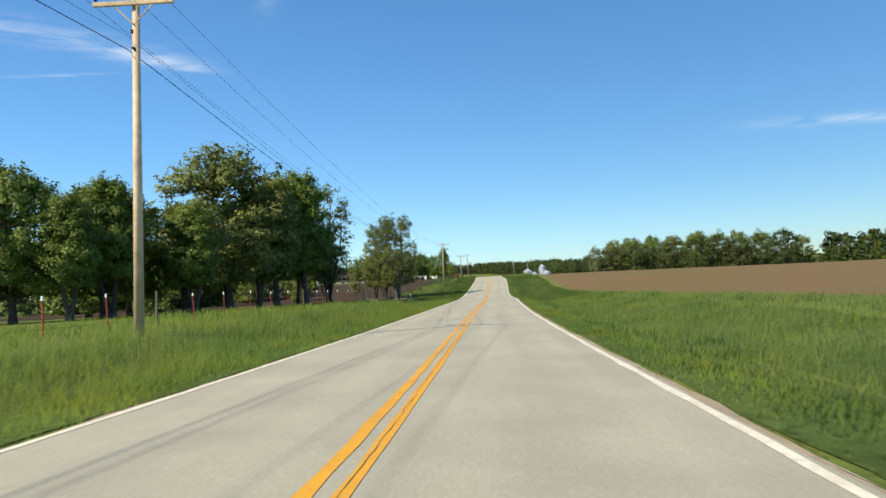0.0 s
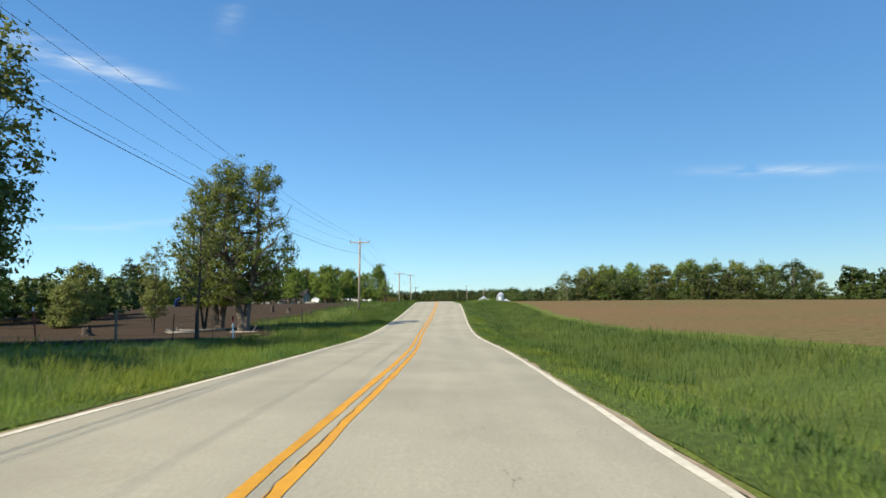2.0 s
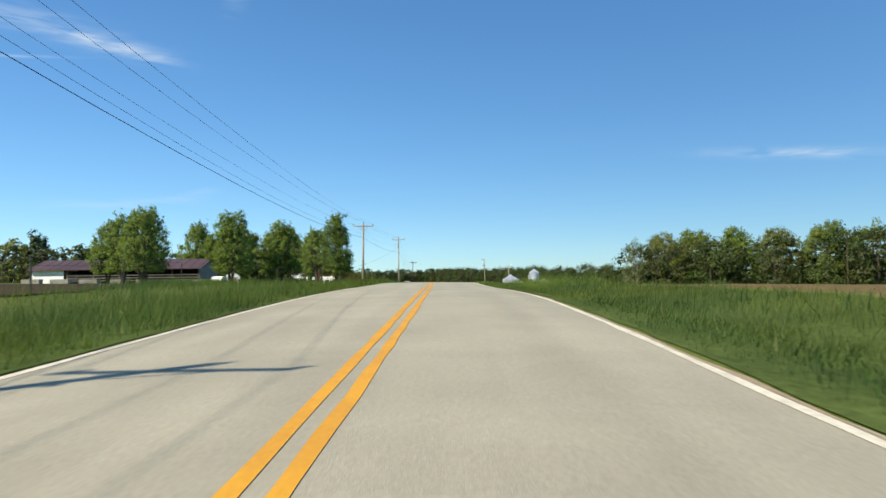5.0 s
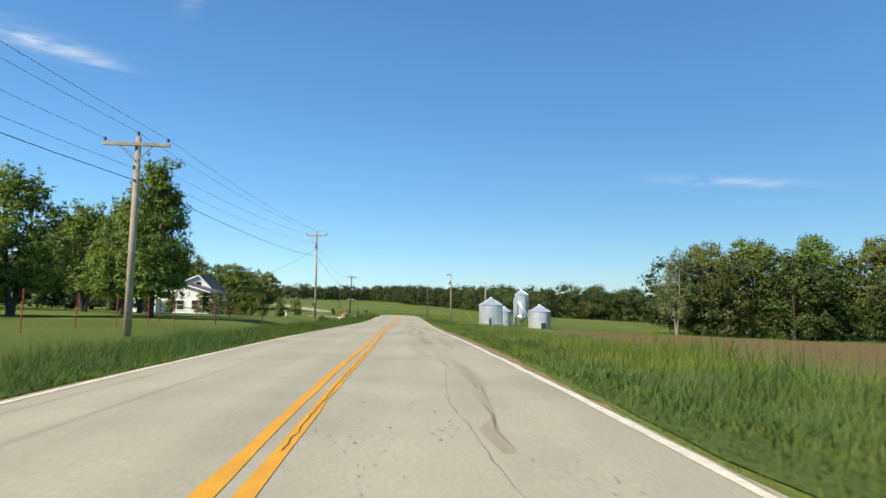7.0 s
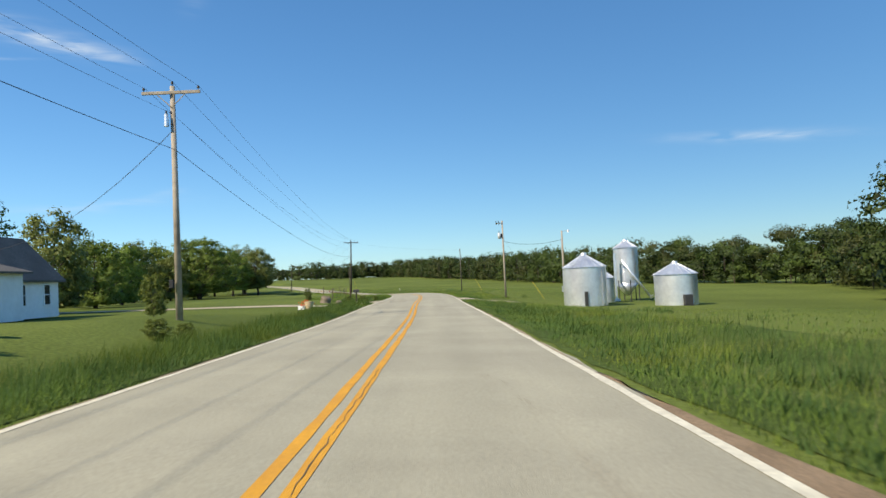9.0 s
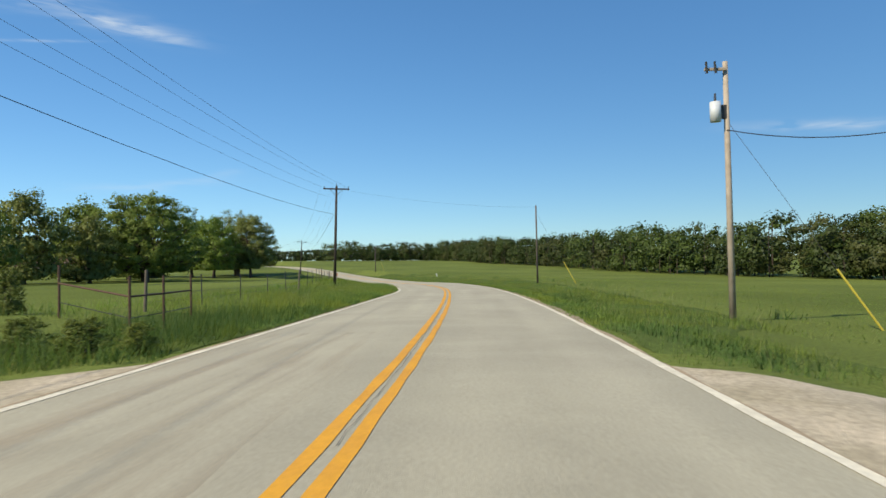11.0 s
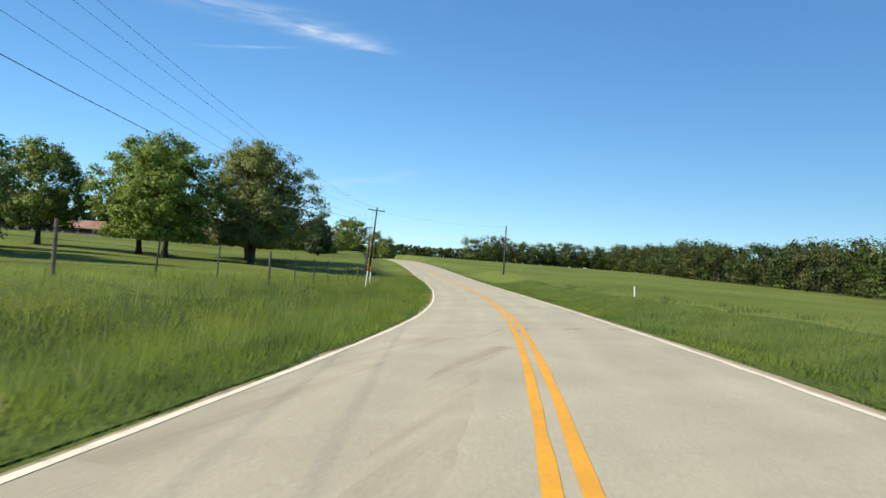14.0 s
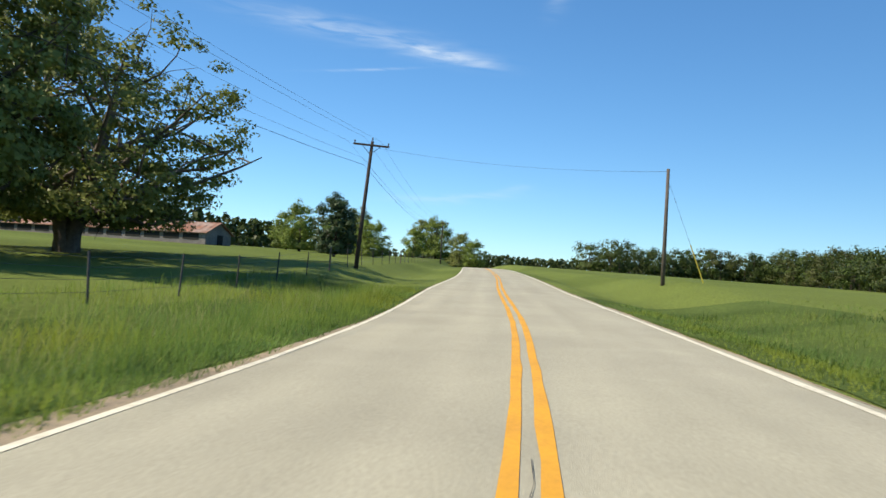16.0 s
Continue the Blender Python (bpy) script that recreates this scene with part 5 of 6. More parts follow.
grass("seed_heads", -6, 180, -5.0, -10, 4, (0.50, 0.62), 0.016, L_DRY, "pale grass seed heads", 60, lawn_left)
grass("seed_heads", 330, 475, -4.8, -9, 16, (0.50, 0.62), 0.016, L_DRY, "pale grass seed heads", 61, lawn_left)
grass("seed_heads", -6, 470, 5.0, 14, 2, (0.42, 0.50), 0.016, L_DRY, "pale grass seed heads", 62, ways_right)
# dark-coloured blades imitate the shadow along the foot of the left verge
grass("verge_weeds", 330, 475, -3.58, -4.9, 75, (0.12, 0.26), 0.03, L_WEED, "dark weeds standing in for the shadow band at the verge's foot", 72, lawn_left, 0.3)
grass("verge_weeds", 196, 285, -3.75, -5.3, 60, (0.26, 0.46), 0.03, L_WEED, "dark rank weeds banked along the road", 75, drives_left, 0.3)
grass("verge_weeds", 190, 306, 4.0, 7.2, 34, (0.18, 0.36), 0.03, L_WEED, "dark weed clumps beside the bare earth", 73, ways_right, 0.35)
grass("seed_heads", 192, 262, 6.0, 15, 7, (0.34, 0.46), 0.02, L_DRY, "pale grass seed heads", 74, ways_right, 0.6)
grass("verge_weeds", -6, 475, -3.8, -5.4, 60, (0.12, 0.26), 0.035, L_WEED, "dark broad-leaved weeds at the road's edge", 63, lawn_left, 0.22)
grass("verge_weeds", -6, 475, 3.9, 6.2, 30, (0.12, 0.22), 0.035, L_WEED, "dark broad-leaved weeds at the road's edge", 64, ways_right, 0.25)


# ---- buildings ----
def gabled(root, w, d, eave, ridge, m, wall, roof, over=0.35, ribs=0):
    """Walls with two gables, and two roof slabs; the gables face -y and +y before m."""
    part("wall", prism([(-w / 2, 0), (w / 2, 0), (w / 2, eave), (0, ridge), (-w / 2, eave)], d, m), wall, root)
    k = (ridge - eave) / (w / 2)
    for s in (-1, 1):
        b = (s * (w / 2 + over), eave - k * over + 0.03)
        line = [(0.0, ridge + 0.03), b, (b[0], b[1] + 0.13), (0.0, ridge + 0.17)]
        slab = part("roof", prism(line if s > 0 else line[::-1], d + 2 * over, m @ Matrix.Translation((0, -over, 0))), roof, root)
        for i in range(ribs):
            y = -over + (i + 0.5) * (d + 2 * over) / ribs
            a3, b3 = Vector((0, y, ridge + 0.18)), Vector((b[0], y, b[1] + 0.14))
            part("seam", rod(m @ a3, m @ b3, 0.035, sides=4), roof, slab)


def window(root, m, w, h, name="window"):
    """A framed sash window; m puts its middle on the wall, facing -y."""
    pane = part(name, box((w, 0.05, h)), M_GLASS, root)
    pane.matrix_basis = m
    for size, at in (((w + 0.16, 0.08, 0.08), (0, -0.02, h / 2 + 0.03)), ((w + 0.16, 0.10, 0.08), (0, -0.03, -h / 2 - 0.03)), ((0.08, 0.08, h), (-w / 2 - 0.03, -0.02, 0)),
                     ((0.08, 0.08, h), (w / 2 + 0.03, -0.02, 0)), ((w, 0.06, 0.05), (0, -0.02, 0))):
        part("frame", box(size, at, 0.008), M_WHITE, pane)
    return pane


def siding(root, w, h0, h1, m, peak=None):
    """Clapboards over a wall that faces -y; narrower towards a gable's peak."""
    z = h0
    while z < h1 - 0.05:
        half = w / 2 if peak is None or z < peak[0] else w / 2 * max(0.02, (peak[1] - z) / (peak[1] - peak[0]))
        if half > 0.1:
            part("board", box((2 * half, 0.025, 0.185), (0, -0.012, z + 0.09), 0.0, Matrix.Rotation(radians(4), 4, "X")), M_WHITE, root).matrix_basis = m
        z += 0.2


hz = float(ground(-28.5, 290))
house = thing("house", pose(-29.8, 292.5, hz), "white clapboard farmhouse with grey shingle roof", "house")
main_m, wing_m = pose(0, 0, 0), pose(-1.4, -6.4, 0)
part("wall", prism([(-2.6, 0), (2.5, 0), (2.5, 2.65), (0, 5.25), (-2.6, 4.1)], 6.0, main_m), M_WHITE, house)
for line in ([(0.0, 5.28), (2.85, 2.32), (2.85, 2.46), (0.0, 5.44)], [(0.0, 5.44), (-2.9, 4.16), (-2.9, 4.0), (0.0, 5.28)]):
    part("roof", prism(line, 6.7, main_m @ Matrix.Translation((0, -0.35, 0))), M_SHINGLE, house)
gabled(house, 10.2, 6.3, 2.85, 4.3, wing_m, M_WHITE, M_SHINGLE, 0.4)
siding(house, 4.9, 2.3, 5.1, main_m, (2.65, 5.25))
siding(house, 10.2, 0.1, 4.2, wing_m, (2.85, 4.3))
window(house, main_m @ pose(-0.05, -0.03, 3.9), 0.75, 1.15)
for wx in (-2.6, -0.2, 1.1, 2.9):
    window(house, wing_m @ pose(wx, -0.03, 1.35), 0.85, 1.15)
for wy in (2.5, 6.5):
    window(house, main_m @ pose(2.51, wy * 0.7, 1.5, 0, 0, 90), 0.7, 1.3)
porch = part("porch", prism([(-1.5, 2.05), (1.5, 2.05), (0, 2.75)], 1.6, wing_m @ pose(-2.9, -1.6, 0)), M_WHITE, house)
for px in (-1.35, 1.35):
    part("post", box((0.12, 0.12, 2.05), (0, 0, 1.025), 0.01), M_WHITE, porch).matrix_basis = wing_m @ pose(-2.9 + px, -1.45, 0)
part("door", box((0.95, 0.06, 2.0), (0, 0, 1.0), 0.01), M_GREY_WOOD, house).matrix_basis = wing_m @ pose(-2.9, -0.04, 0.1)
for s in (-1, 1):
    part("bargeboard", rod(wing_m @ Vector((s * 5.5, -0.41, 2.72)), wing_m @ Vector((0, -0.41, 4.36)), 0.09, sides=4), M_WHITE, house)
for bx, bz in ((2.85, 2.36), (-2.9, 4.05)):
    part("bargeboard", rod((bx, -0.36, bz), (0, -0.36, 5.32), 0.09, sides=4), M_WHITE, house)

# grey version of the white wall, with its shade put into the colour
M_SHADED_WALL = material("shaded_white_wall", (0.25, 0.265, 0.285), 0.6, 0.2, spread=0.15, scale=2, big=0.4)
bz = float(ground(-53, 247)) - 0.05
barn = thing("barn", pose(-53, 245, bz), "long low barn with brown metal roof and open bays", "barn")
part("back_wall", box((26, 0.15, 2.7), (0, 8, 1.35)), M_WHITE, barn)
part("end_wall", prism([(0, 0), (8, 0), (8, 2.5), (4, 3.75), (0, 2.4)], 0.15, pose(-12.9, 0, 0, 0, 0, 90)), M_WHITE, barn)
# this end faces away from the sun; its shade is in the grey
part("end_wall", prism([(0, 0), (8, 0), (8, 2.5), (4, 3.75), (0, 2.4)], 0.15, pose(13.05, 0, 0, 0, 0, 90)), M_SHADED_WALL, barn, "white end wall coloured grey for its shaded side")
part("front_wall", box((4.8, 0.15, 2.4), (-10.5, 0, 1.2)), M_WHITE, barn, "white boarded front of the end bay")
# added near-black panel, in place of the shade deep in the bays
part("shade_panel", box((20.6, 0.1, 2.4), (2.4, 3.5, 1.2)), M_SHADE, barn)
for i in range(6):
    part("post", box((0.2, 0.2, 2.4), (-7.6 + 4.08 * i, 0.05, 1.2), 0.01), M_POST_WOOD, barn)
for z in (0.5, 0.9, 1.3):
    part("rail", box((20.6, 0.06, 0.13), (2.6, -0.1, z), 0.01), M_GREY_WOOD, barn)
for y0, z0 in ((-0.7, 2.15), (8.6, 2.35)):
    slab = part("roof", prism([(4.0, 3.77), (y0, z0), (y0, z0 + 0.1), (4.0, 3.9)], 27, pose(13.5, 0, 0, 0, 0, 90)), M_BROWN_ROOF, barn)
    for i in range(19):
        x = -13 + i * 26 / 18
        part("seam", rod((x, 4.0, 3.91), (x, y0, z0 + 0.11), 0.04, sides=4), M_BROWN_ROOF, slab)

lz = float(ground(-117.5, 543))
long_barn = thing("barn", pose(-117.3, 542.5, lz - 0.1, 0, 0, 103), "long low barn with rusty red tin roof", "barn")
gabled(long_barn, 8.5, 58.0, 2.2, 4.1, pose(0, 0, 0), M_GREY_WOOD, M_RUST, 0.5, 40)
# doorway and bays are near-black panels on solid walls, imitating shaded insides
part("door", box((1.8, 0.1, 1.9), (0.4, -0.04, 0.98)), M_SHADE, long_barn, "dark panel for the shaded open doorway")
for i in range(14):
    part("bay", box((0.1, 3.2, 1.1), (4.26, 3 + 4 * i, 1.35)), M_SHADE, long_barn, "dark panel for the barn's shaded open side")
    part("bay", box((0.1, 3.2, 1.1), (-4.26, 3 + 4 * i, 1.35)), M_SHADE, long_barn, "dark panel for the barn's shaded open side")

sz = float(ground(-38.9, 257))
shed = thing("shed", pose(-38.9, 257, sz, 0, 0, 15), "small round-topped shed with pale front", "shed")
arch = [(1.3 * math.cos(a), 0.9 + 1.1 * math.sin(a)) for a in np.linspace(0, math.pi, 13)]
part("shell", prism([(1.3, 0.0)] + arch + [(-1.3, 0.0)], 3.6), M_GALV, shed, "grey corrugated shell")
part("front", prism([(1.22, 0.0)] + [(0.94 * x, 0.97 * z) for x, z in arch] + [(-1.22, 0.0)], 0.06, pose(0, -0.05, 0)), M_WHITE, shed)
part("door", box((0.6, 0.06, 1.2), (0.35, -0.08, 0.62), 0.01), M_RUST, shed)
part("window", box((0.55, 0.05, 0.5), (-0.5, -0.08, 1.15), 0.01), M_GLASS, shed)

gz = float(ground(-47.4, 190.5))
skip = thing("dumpster", pose(-47.4, 190.5, gz, 0, 0, 12), "green steel box with a dark panel for its shaded open end", "container")
part("body", prism([(-1.6, 0.25), (1.0, 0.25), (1.6, 1.1), (1.6, 2.1), (-1.6, 2.1)], 2.0), M_GREEN_BOX, skip)
# near-black panel on the closed body imitates the shaded open end
part("opening_panel", box((0.06, 1.7, 0.9), (1.61, 1.0, 1.55)), M_SHADE, skip)
for i in range(5):
    part("rib", box((0.1, 0.06, 1.8), (-1.4 + 0.6 * i, -0.03, 1.2), 0.01), M_GREEN_BOX, skip)
for i in (-1.2, 0.8):
    part("skid", box((0.2, 2.0, 0.27), (i, 1.0, 0.13)), M_IRON, skip)

tz = float(ground(-41.7, 165))
tarp = thing("hay_shelter", pose(-43, 168, tz, 0, 0, 10) @ Matrix.Diagonal((0.6, 0.8, 0.78, 1)), "blue tarpaulin stretched over a low frame", "shelter")
part("tarp", prism([(-2.4, 0.2), (-2.1, 1.7), (-0.6, 2.2), (1.6, 2.0), (2.4, 1.6), (2.4, 1.5), (-0.6, 2.05), (-2.0, 1.55), (-2.25, 0.2)], 3.0), M_BLUE_TARP, tarp)
for px, ph in ((2.3, 1.5), (0.2, 1.95), (-2.0, 1.55)):
    part("post", rod((px, 0.15, 0), (px, 0.15, ph), 0.05, sides=8), M_POST_WOOD, tarp)
part("stack", box((3.4, 2.2, 1.2), (0.2, 1.6, 0.6), 0.15), M_DIRT, tarp)


# ---- bins' gear ----
def auger(a, b, r, label):
    root = thing("auger", a, label, "auger")
    way = Vector(b) - Vector(a)
    part("tube", rod((0, 0, 0), way, r, sides=12), M_GALV, root, smooth=True)
    part("hopper", rod((0, 0, 0.0), (0, 0, 0.35), 0.12, 0.28, 10), M_GALV, root)
    part("spout", rod(way, way + Vector((0, 0, -0.5)), r * 1.1, r * 0.9, 10), M_GALV, root)


gb = lambda x, y, z=0.0: (x, y, float(ground(x, y)) + z)  # noqa: E731
auger(gb(22.3, 325.8, 0.3), gb(19.2, 326.0, 4.6), 0.13, "galvanised auger tube against the tall bin")
pipe = thing("downpipe", gb(18.5, 325.9), "upright galvanised conveyor leg between the bins", "conveyor")
part("leg", box((0.22, 0.22, 5.2), (0, 0, 2.6), 0.02), M_GALV, pipe)
part("foot", box((0.7, 0.5, 0.25), (0, 0, 0.12), 0.02), M_GALV, pipe)
hatch = thing("fan_unit", gb(21.5, 312.85), "dark grey fan unit standing against the squat bin", "fan")
part("housing", box((0.75, 0.5, 0.9), (0, 0, 0.55), 0.04), M_IRON, hatch)
part("duct", rod((0, 0.2, 0.5), (0, 0.6, 0.5), 0.25, sides=12), M_GALV, hatch)
part("foot", box((0.8, 0.55, 0.1), (0, 0, 0.05)), M_IRON, hatch)
hatch = thing("bin_ladder", gb(12.6, 314.35), "narrow dark steel door panel on the large bin", "door")
part("panel", box((0.32, 0.1, 1.35), (0, 0, 0.7), 0.02), M_IRON, hatch)


ladder = thing("ladder", gb(14.45, 314.85), "narrow galvanised ladder on the large bin", "ladder")
for sx in (-0.2, 0.2):
    part("rail", rod((sx, 0, 0.2), (sx, 0, 3.9), 0.022, sides=6), M_GALV, ladder)
for i in range(12):
    part("rung", rod((-0.2, 0, 0.4 + 0.3 * i), (0.2, 0, 0.4 + 0.3 * i), 0.014, sides=6), M_GALV, ladder)
vent = thing("roof_hatch", (11.75, 315.9, float(ground(13.0, 316.5)) + 3.95), "small galvanised hatch on the bin's roof edge", "hatch")
part("box", box((0.5, 0.45, 0.4), (0, 0, 0), 0.03), M_GALV, vent)
part("cover", box((0.6, 0.55, 0.05), (0, 0, 0.22), 0.01, Matrix.Rotation(radians(-12), 4, "Y")), M_GALV, vent)


# ---- fences ----
def t_post(at, h, mat, lean=(0, 0), tip=None, parent=None, r=0.022):
    ob = part("post", box((2 * r, 0.03, h + 0.3), (0, 0, h / 2 - 0.15), 0.006), mat, parent)
    bm = bmesh.new()
    box((0.02, 2 * r, h + 0.3), (0, r, h / 2 - 0.15), 0, None, bm)
    me = ob.data
    bm.from_mesh(me)
    bm.to_mesh(me)
    bm.free()
    ob.matrix_basis = pose(*at, lean[1], lean[0], 0)
    if tip:
        part("tip", box((2 * r + 0.01, 0.045, 0.14), (0, 0, h - 0.06), 0.004), tip, ob)
    return ob


def fence(spots, h, mat, label, tip=None, strands=(0.3, 0.6, 0.9, 1.15), r=0.021, seed=1, wood=0):
    """Posts at (x, y) spots with strands of wire from post to post."""
    rng = np.random.default_rng(seed)
    x0, y0 = spots[0]
    root = thing("fence", (x0, y0, float(ground(x0, y0))), label, "fence")
    o = root.matrix_world.translation
    tops = []
    for i, (x, y) in enumerate(spots):
        p = Vector((x, y, float(ground(x, y)))) - o
        tops.append(p)
        if wood and i % wood == 0:
            q = part("post", rod((0, 0, -0.4), (0, 0, h * 1.08), 0.058, 0.05, 9), M_POST_WOOD, root, "round wooden post")
            q.matrix_basis = pose(*p, rng.normal(0, 2), rng.normal(0, 2), 0)
        else:
            t_post(p, h * rng.uniform(0.94, 1.05), mat, rng.normal(0, 2.2, 2), tip, root, r)
    for z in strands:
        v, f = tubes([[(np.array(p) + [0, 0, z], 0.005) for p in tops]], 4)
        new("strand", mesh_of("strand", v, f, [M_WIRE])).parent = root
    return root


def beside_line(y0, y1, step, d_at):
    out = []
    for y in np.arange(y0, y1, step):
        p = beside(float(y), d_at(float(y)))
        out.append((p.x, p.y))
    return out


fence(beside_line(6, 82, 3.7, lambda y: -13.0), 1.35, M_RED_POST, "wire fence on red steel posts with white tips", M_WHITE, seed=3, wood=6)
fence(beside_line(83, 176, 6.0, lambda y: -11.6), 1.2, M_IRON, "sagging wire fence on thin dark steel posts beside the cattle yard", None, r=0.018, seed=4, wood=6)
fence(beside_line(209.5, 250, 3.9, lambda y: -11.6), 1.4, M_RED_POST, "row of red steel fence posts along the farm lawn", None, (0.5, 1.0), r=0.019, seed=5)
fence(beside_line(330, 420, 5.2, lambda y: -10.0 - 1.5 * _smooth(340, 390, y)), 1.3, M_IRON, "wire fence on dark steel posts along the lawn", None, seed=6, wood=5)
fence(beside_line(421, 580, 4.6, lambda y: -10.2), 1.3, M_IRON, "wire fence on dark steel posts along the lawn", None, seed=7, wood=7)


M_RUSTY_IRON = material("rusty_pipe", (0.091, 0.052, 0.035), 0.8, spread=0.25, scale=8)


def pipe_gate(spots, h, rail, label):
    x0, y0 = spots[0]
    root = thing("pipe_fence", (x0, y0, float(ground(x0, y0))), label, "fence")
    o = root.matrix_world.translation
    pts = [Vector((x, y, float(ground(x, y)))) - o for x, y in spots]
    for p in pts:
        part("post", rod(p + Vector((0, 0, -0.3)), p + Vector((0, 0, h)), 0.035, sides=8), M_RUSTY_IRON, root)
    for a, b in zip(pts, pts[1:]):
        part("rail", rod(a + Vector((0, 0, rail)), b + Vector((0, 0, rail)), 0.026, sides=8), M_RUSTY_IRON, root)
        part("rail", rod(a + Vector((0, 0, rail * 0.45)), b + Vector((0, 0, rail * 0.45)), 0.012, sides=6), M_IRON, root)


pipe_gate([(-13.4, 325.5), (-10.3, 323.4), (-10.5, 325.6), (-10.9, 328.3)], 1.45, 0.95, "rusty pipe fence corner by the drive")
pipe_gate([(-16.5, 240.2), (-13.2, 240.3), (-10.4, 240.4)], 1.15, 0.9, "dark pipe fence end on the lawn")
pipe_gate([(-14.1, 192.5), (-14.0, 197.0), (-14.0, 201.5), (-13.9, 207.1)], 1.25, 0.95, "dark pipe fence beside the field way")


def marker(x, y, h, lean, label, top=0.3, mat=M_ORANGE):
    root = thing("marker_post", pose(x, y, float(ground(x, y)), 0, lean, 0), label, "marker post", "marker posts")
    part("post", rod((0, 0, -0.2), (0, 0, h * (1 - top)), 0.045, sides=10), M_WHITE, root)
    part("cap", rod((0, 0, h * (1 - top)), (0, 0, h), 0.047, sides=10), mat, root)


marker(-30.0, 439.5, 1.85, 6, "leaning white pipeline marker post with orange top")
marker(-33.4, 448.4, 1.6, 1, "white pipeline marker post with orange top")
marker(-11.3, 94.2, 1.25, 0, "white marker post with red top", 0.3, M_RED_POST)
marker(-10.8, 445.3, 0.75, -3, "short white marker post in the meadow", 0.02, M_WHITE)

# ---- small things in the yards ----
def rock(x, y, size, seed, label):
    rng = np.random.default_rng(seed)
    bm = bmesh.new()
    bmesh.ops.create_icosphere(bm, subdivisions=3, radius=1.0)
    ph = rng.uniform(0, 6, 6)
    for v in bm.verts:
        p = v.co
        k = 1 + 0.18 * math.sin(2.1 * p.x + ph[0]) + 0.16 * math.sin(2.7 * p.y + ph[1]) + 0.12 * math.sin(4.3 * p.z + ph[2] + 2 * p.x) + 0.05 * math.sin(9 * p.y + ph[3])
        v.co = Vector((p.x * size[0], p.y * size[1], max(p.z, -0.6) * size[2])) * k
    root = part("boulder", bm, M_ROCK)
    root.location = gb(x, y, size[2] * 0.5)
    tagged(root, label, "boulder", "drive boulders")


rock(-10.0, 312.8, (0.34, 0.3, 0.34), 1, "pale brown limestone boulder on the grass")
rock(-12.4, 319.7, (0.44, 0.34, 0.40), 2, "grey mossy boulder on the grass")
rock(-12.05, 320.0, (0.17, 0.15, 0.42), 3, "upright dark stone beside a boulder")

mb = thing("mailbox", gb(-8.1, 309.3), "black mailbox on a dark post", "mailbox")
part("post", box((0.11, 0.11, 1.1), (0, 0, 0.5), 0.01), M_POLE_DARK, mb)
part("box", prism([(-0.12, 0), (0.12, 0)] + [(0.12 * math.cos(a), 0.14 + 0.12 * math.sin(a)) for a in np.linspace(0, math.pi, 9)], 0.5, pose(0.25, 0, 1.05, 0, 0, 90)), M_IRON, mb)
part("flag", box((0.02, 0.02, 0.2), (0.1, -0.02, 1.25)), M_RED_POST, mb)

bath = thing("birdbath", pose(*gb(-14.0, 269.5)) @ Matrix.Diagonal((0.75, 0.75, 0.72, 1)), "white stone birdbath on the lawn", "birdbath")
part("foot", rod((0, 0, 0), (0, 0, 0.12), 0.5, 0.35, 16), M_ROCK, bath)
part("stem", rod((0, 0, 0.1), (0, 0, 0.75), 0.11, 0.09, 12), M_WHITE, bath)
part("bowl", rod((0, 0, 0.72), (0, 0, 0.9), 0.15, 0.38, 18), M_WHITE, bath)

pot = thing("garden_planter", gb(-11.6, 305), "small pale planter with orange flowers on the lawn", "planter")
part("tub", rod((0.25, 0, 0.02), (0.25, 0, 0.62), 0.26, 0.36, 14), M_POLE_NEW, pot)
part("trestle", box((0.5, 0.3, 0.28), (-0.35, 0, 0.14), 0.02), M_WHITE, pot)
bmf = bmesh.new()
rng = np.random.default_rng(9)
for _ in range(26):
    bmesh.ops.create_icosphere(bmf, subdivisions=1, radius=0.06, matrix=Matrix.Translation((rng.normal(-0.05, 0.3), rng.normal(0, 0.14), rng.uniform(0.3, 0.75))))
part("flowers", bmf, M_ORANGE, pot)

for x, y, h, w in [(-15.9, 266.2, 2.0, 0.85), (-16.9, 266.5, 2.15, 0.9), (-17.9, 266.3, 2.1, 0.9), (-19.0, 266.6, 2.2, 0.9), (-20.2, 266.8, 2.1, 0.9), (-22.2, 270.6, 2.1, 0.9), (-24.2, 275, 2.2, 0.85), (-28.2, 277, 2.1, 0.8), (-31.0, 277, 1.7, 0.8), (-35.0, 278, 2.0, 0.9),
                   (-14.0, 266.0, 1.85, 0.62), (-15.4, 285, 1.9, 0.75), (-10.9, 274, 0.7, 1.6), (-10.3, 275, 0.6, 1.5), (-15.2, 326, 1.2, 0.8), (-9.9, 318.9, 0.75, 1.5), (-8.5, 318.4, 0.7, 1.5), (-7.3, 317.9, 0.55, 1.3)]:
    tree("shrub", x, y, h * 1.2, "dense green garden shrub with grey stems", w, group="garden shrubs", category="shrub", name="shrub")


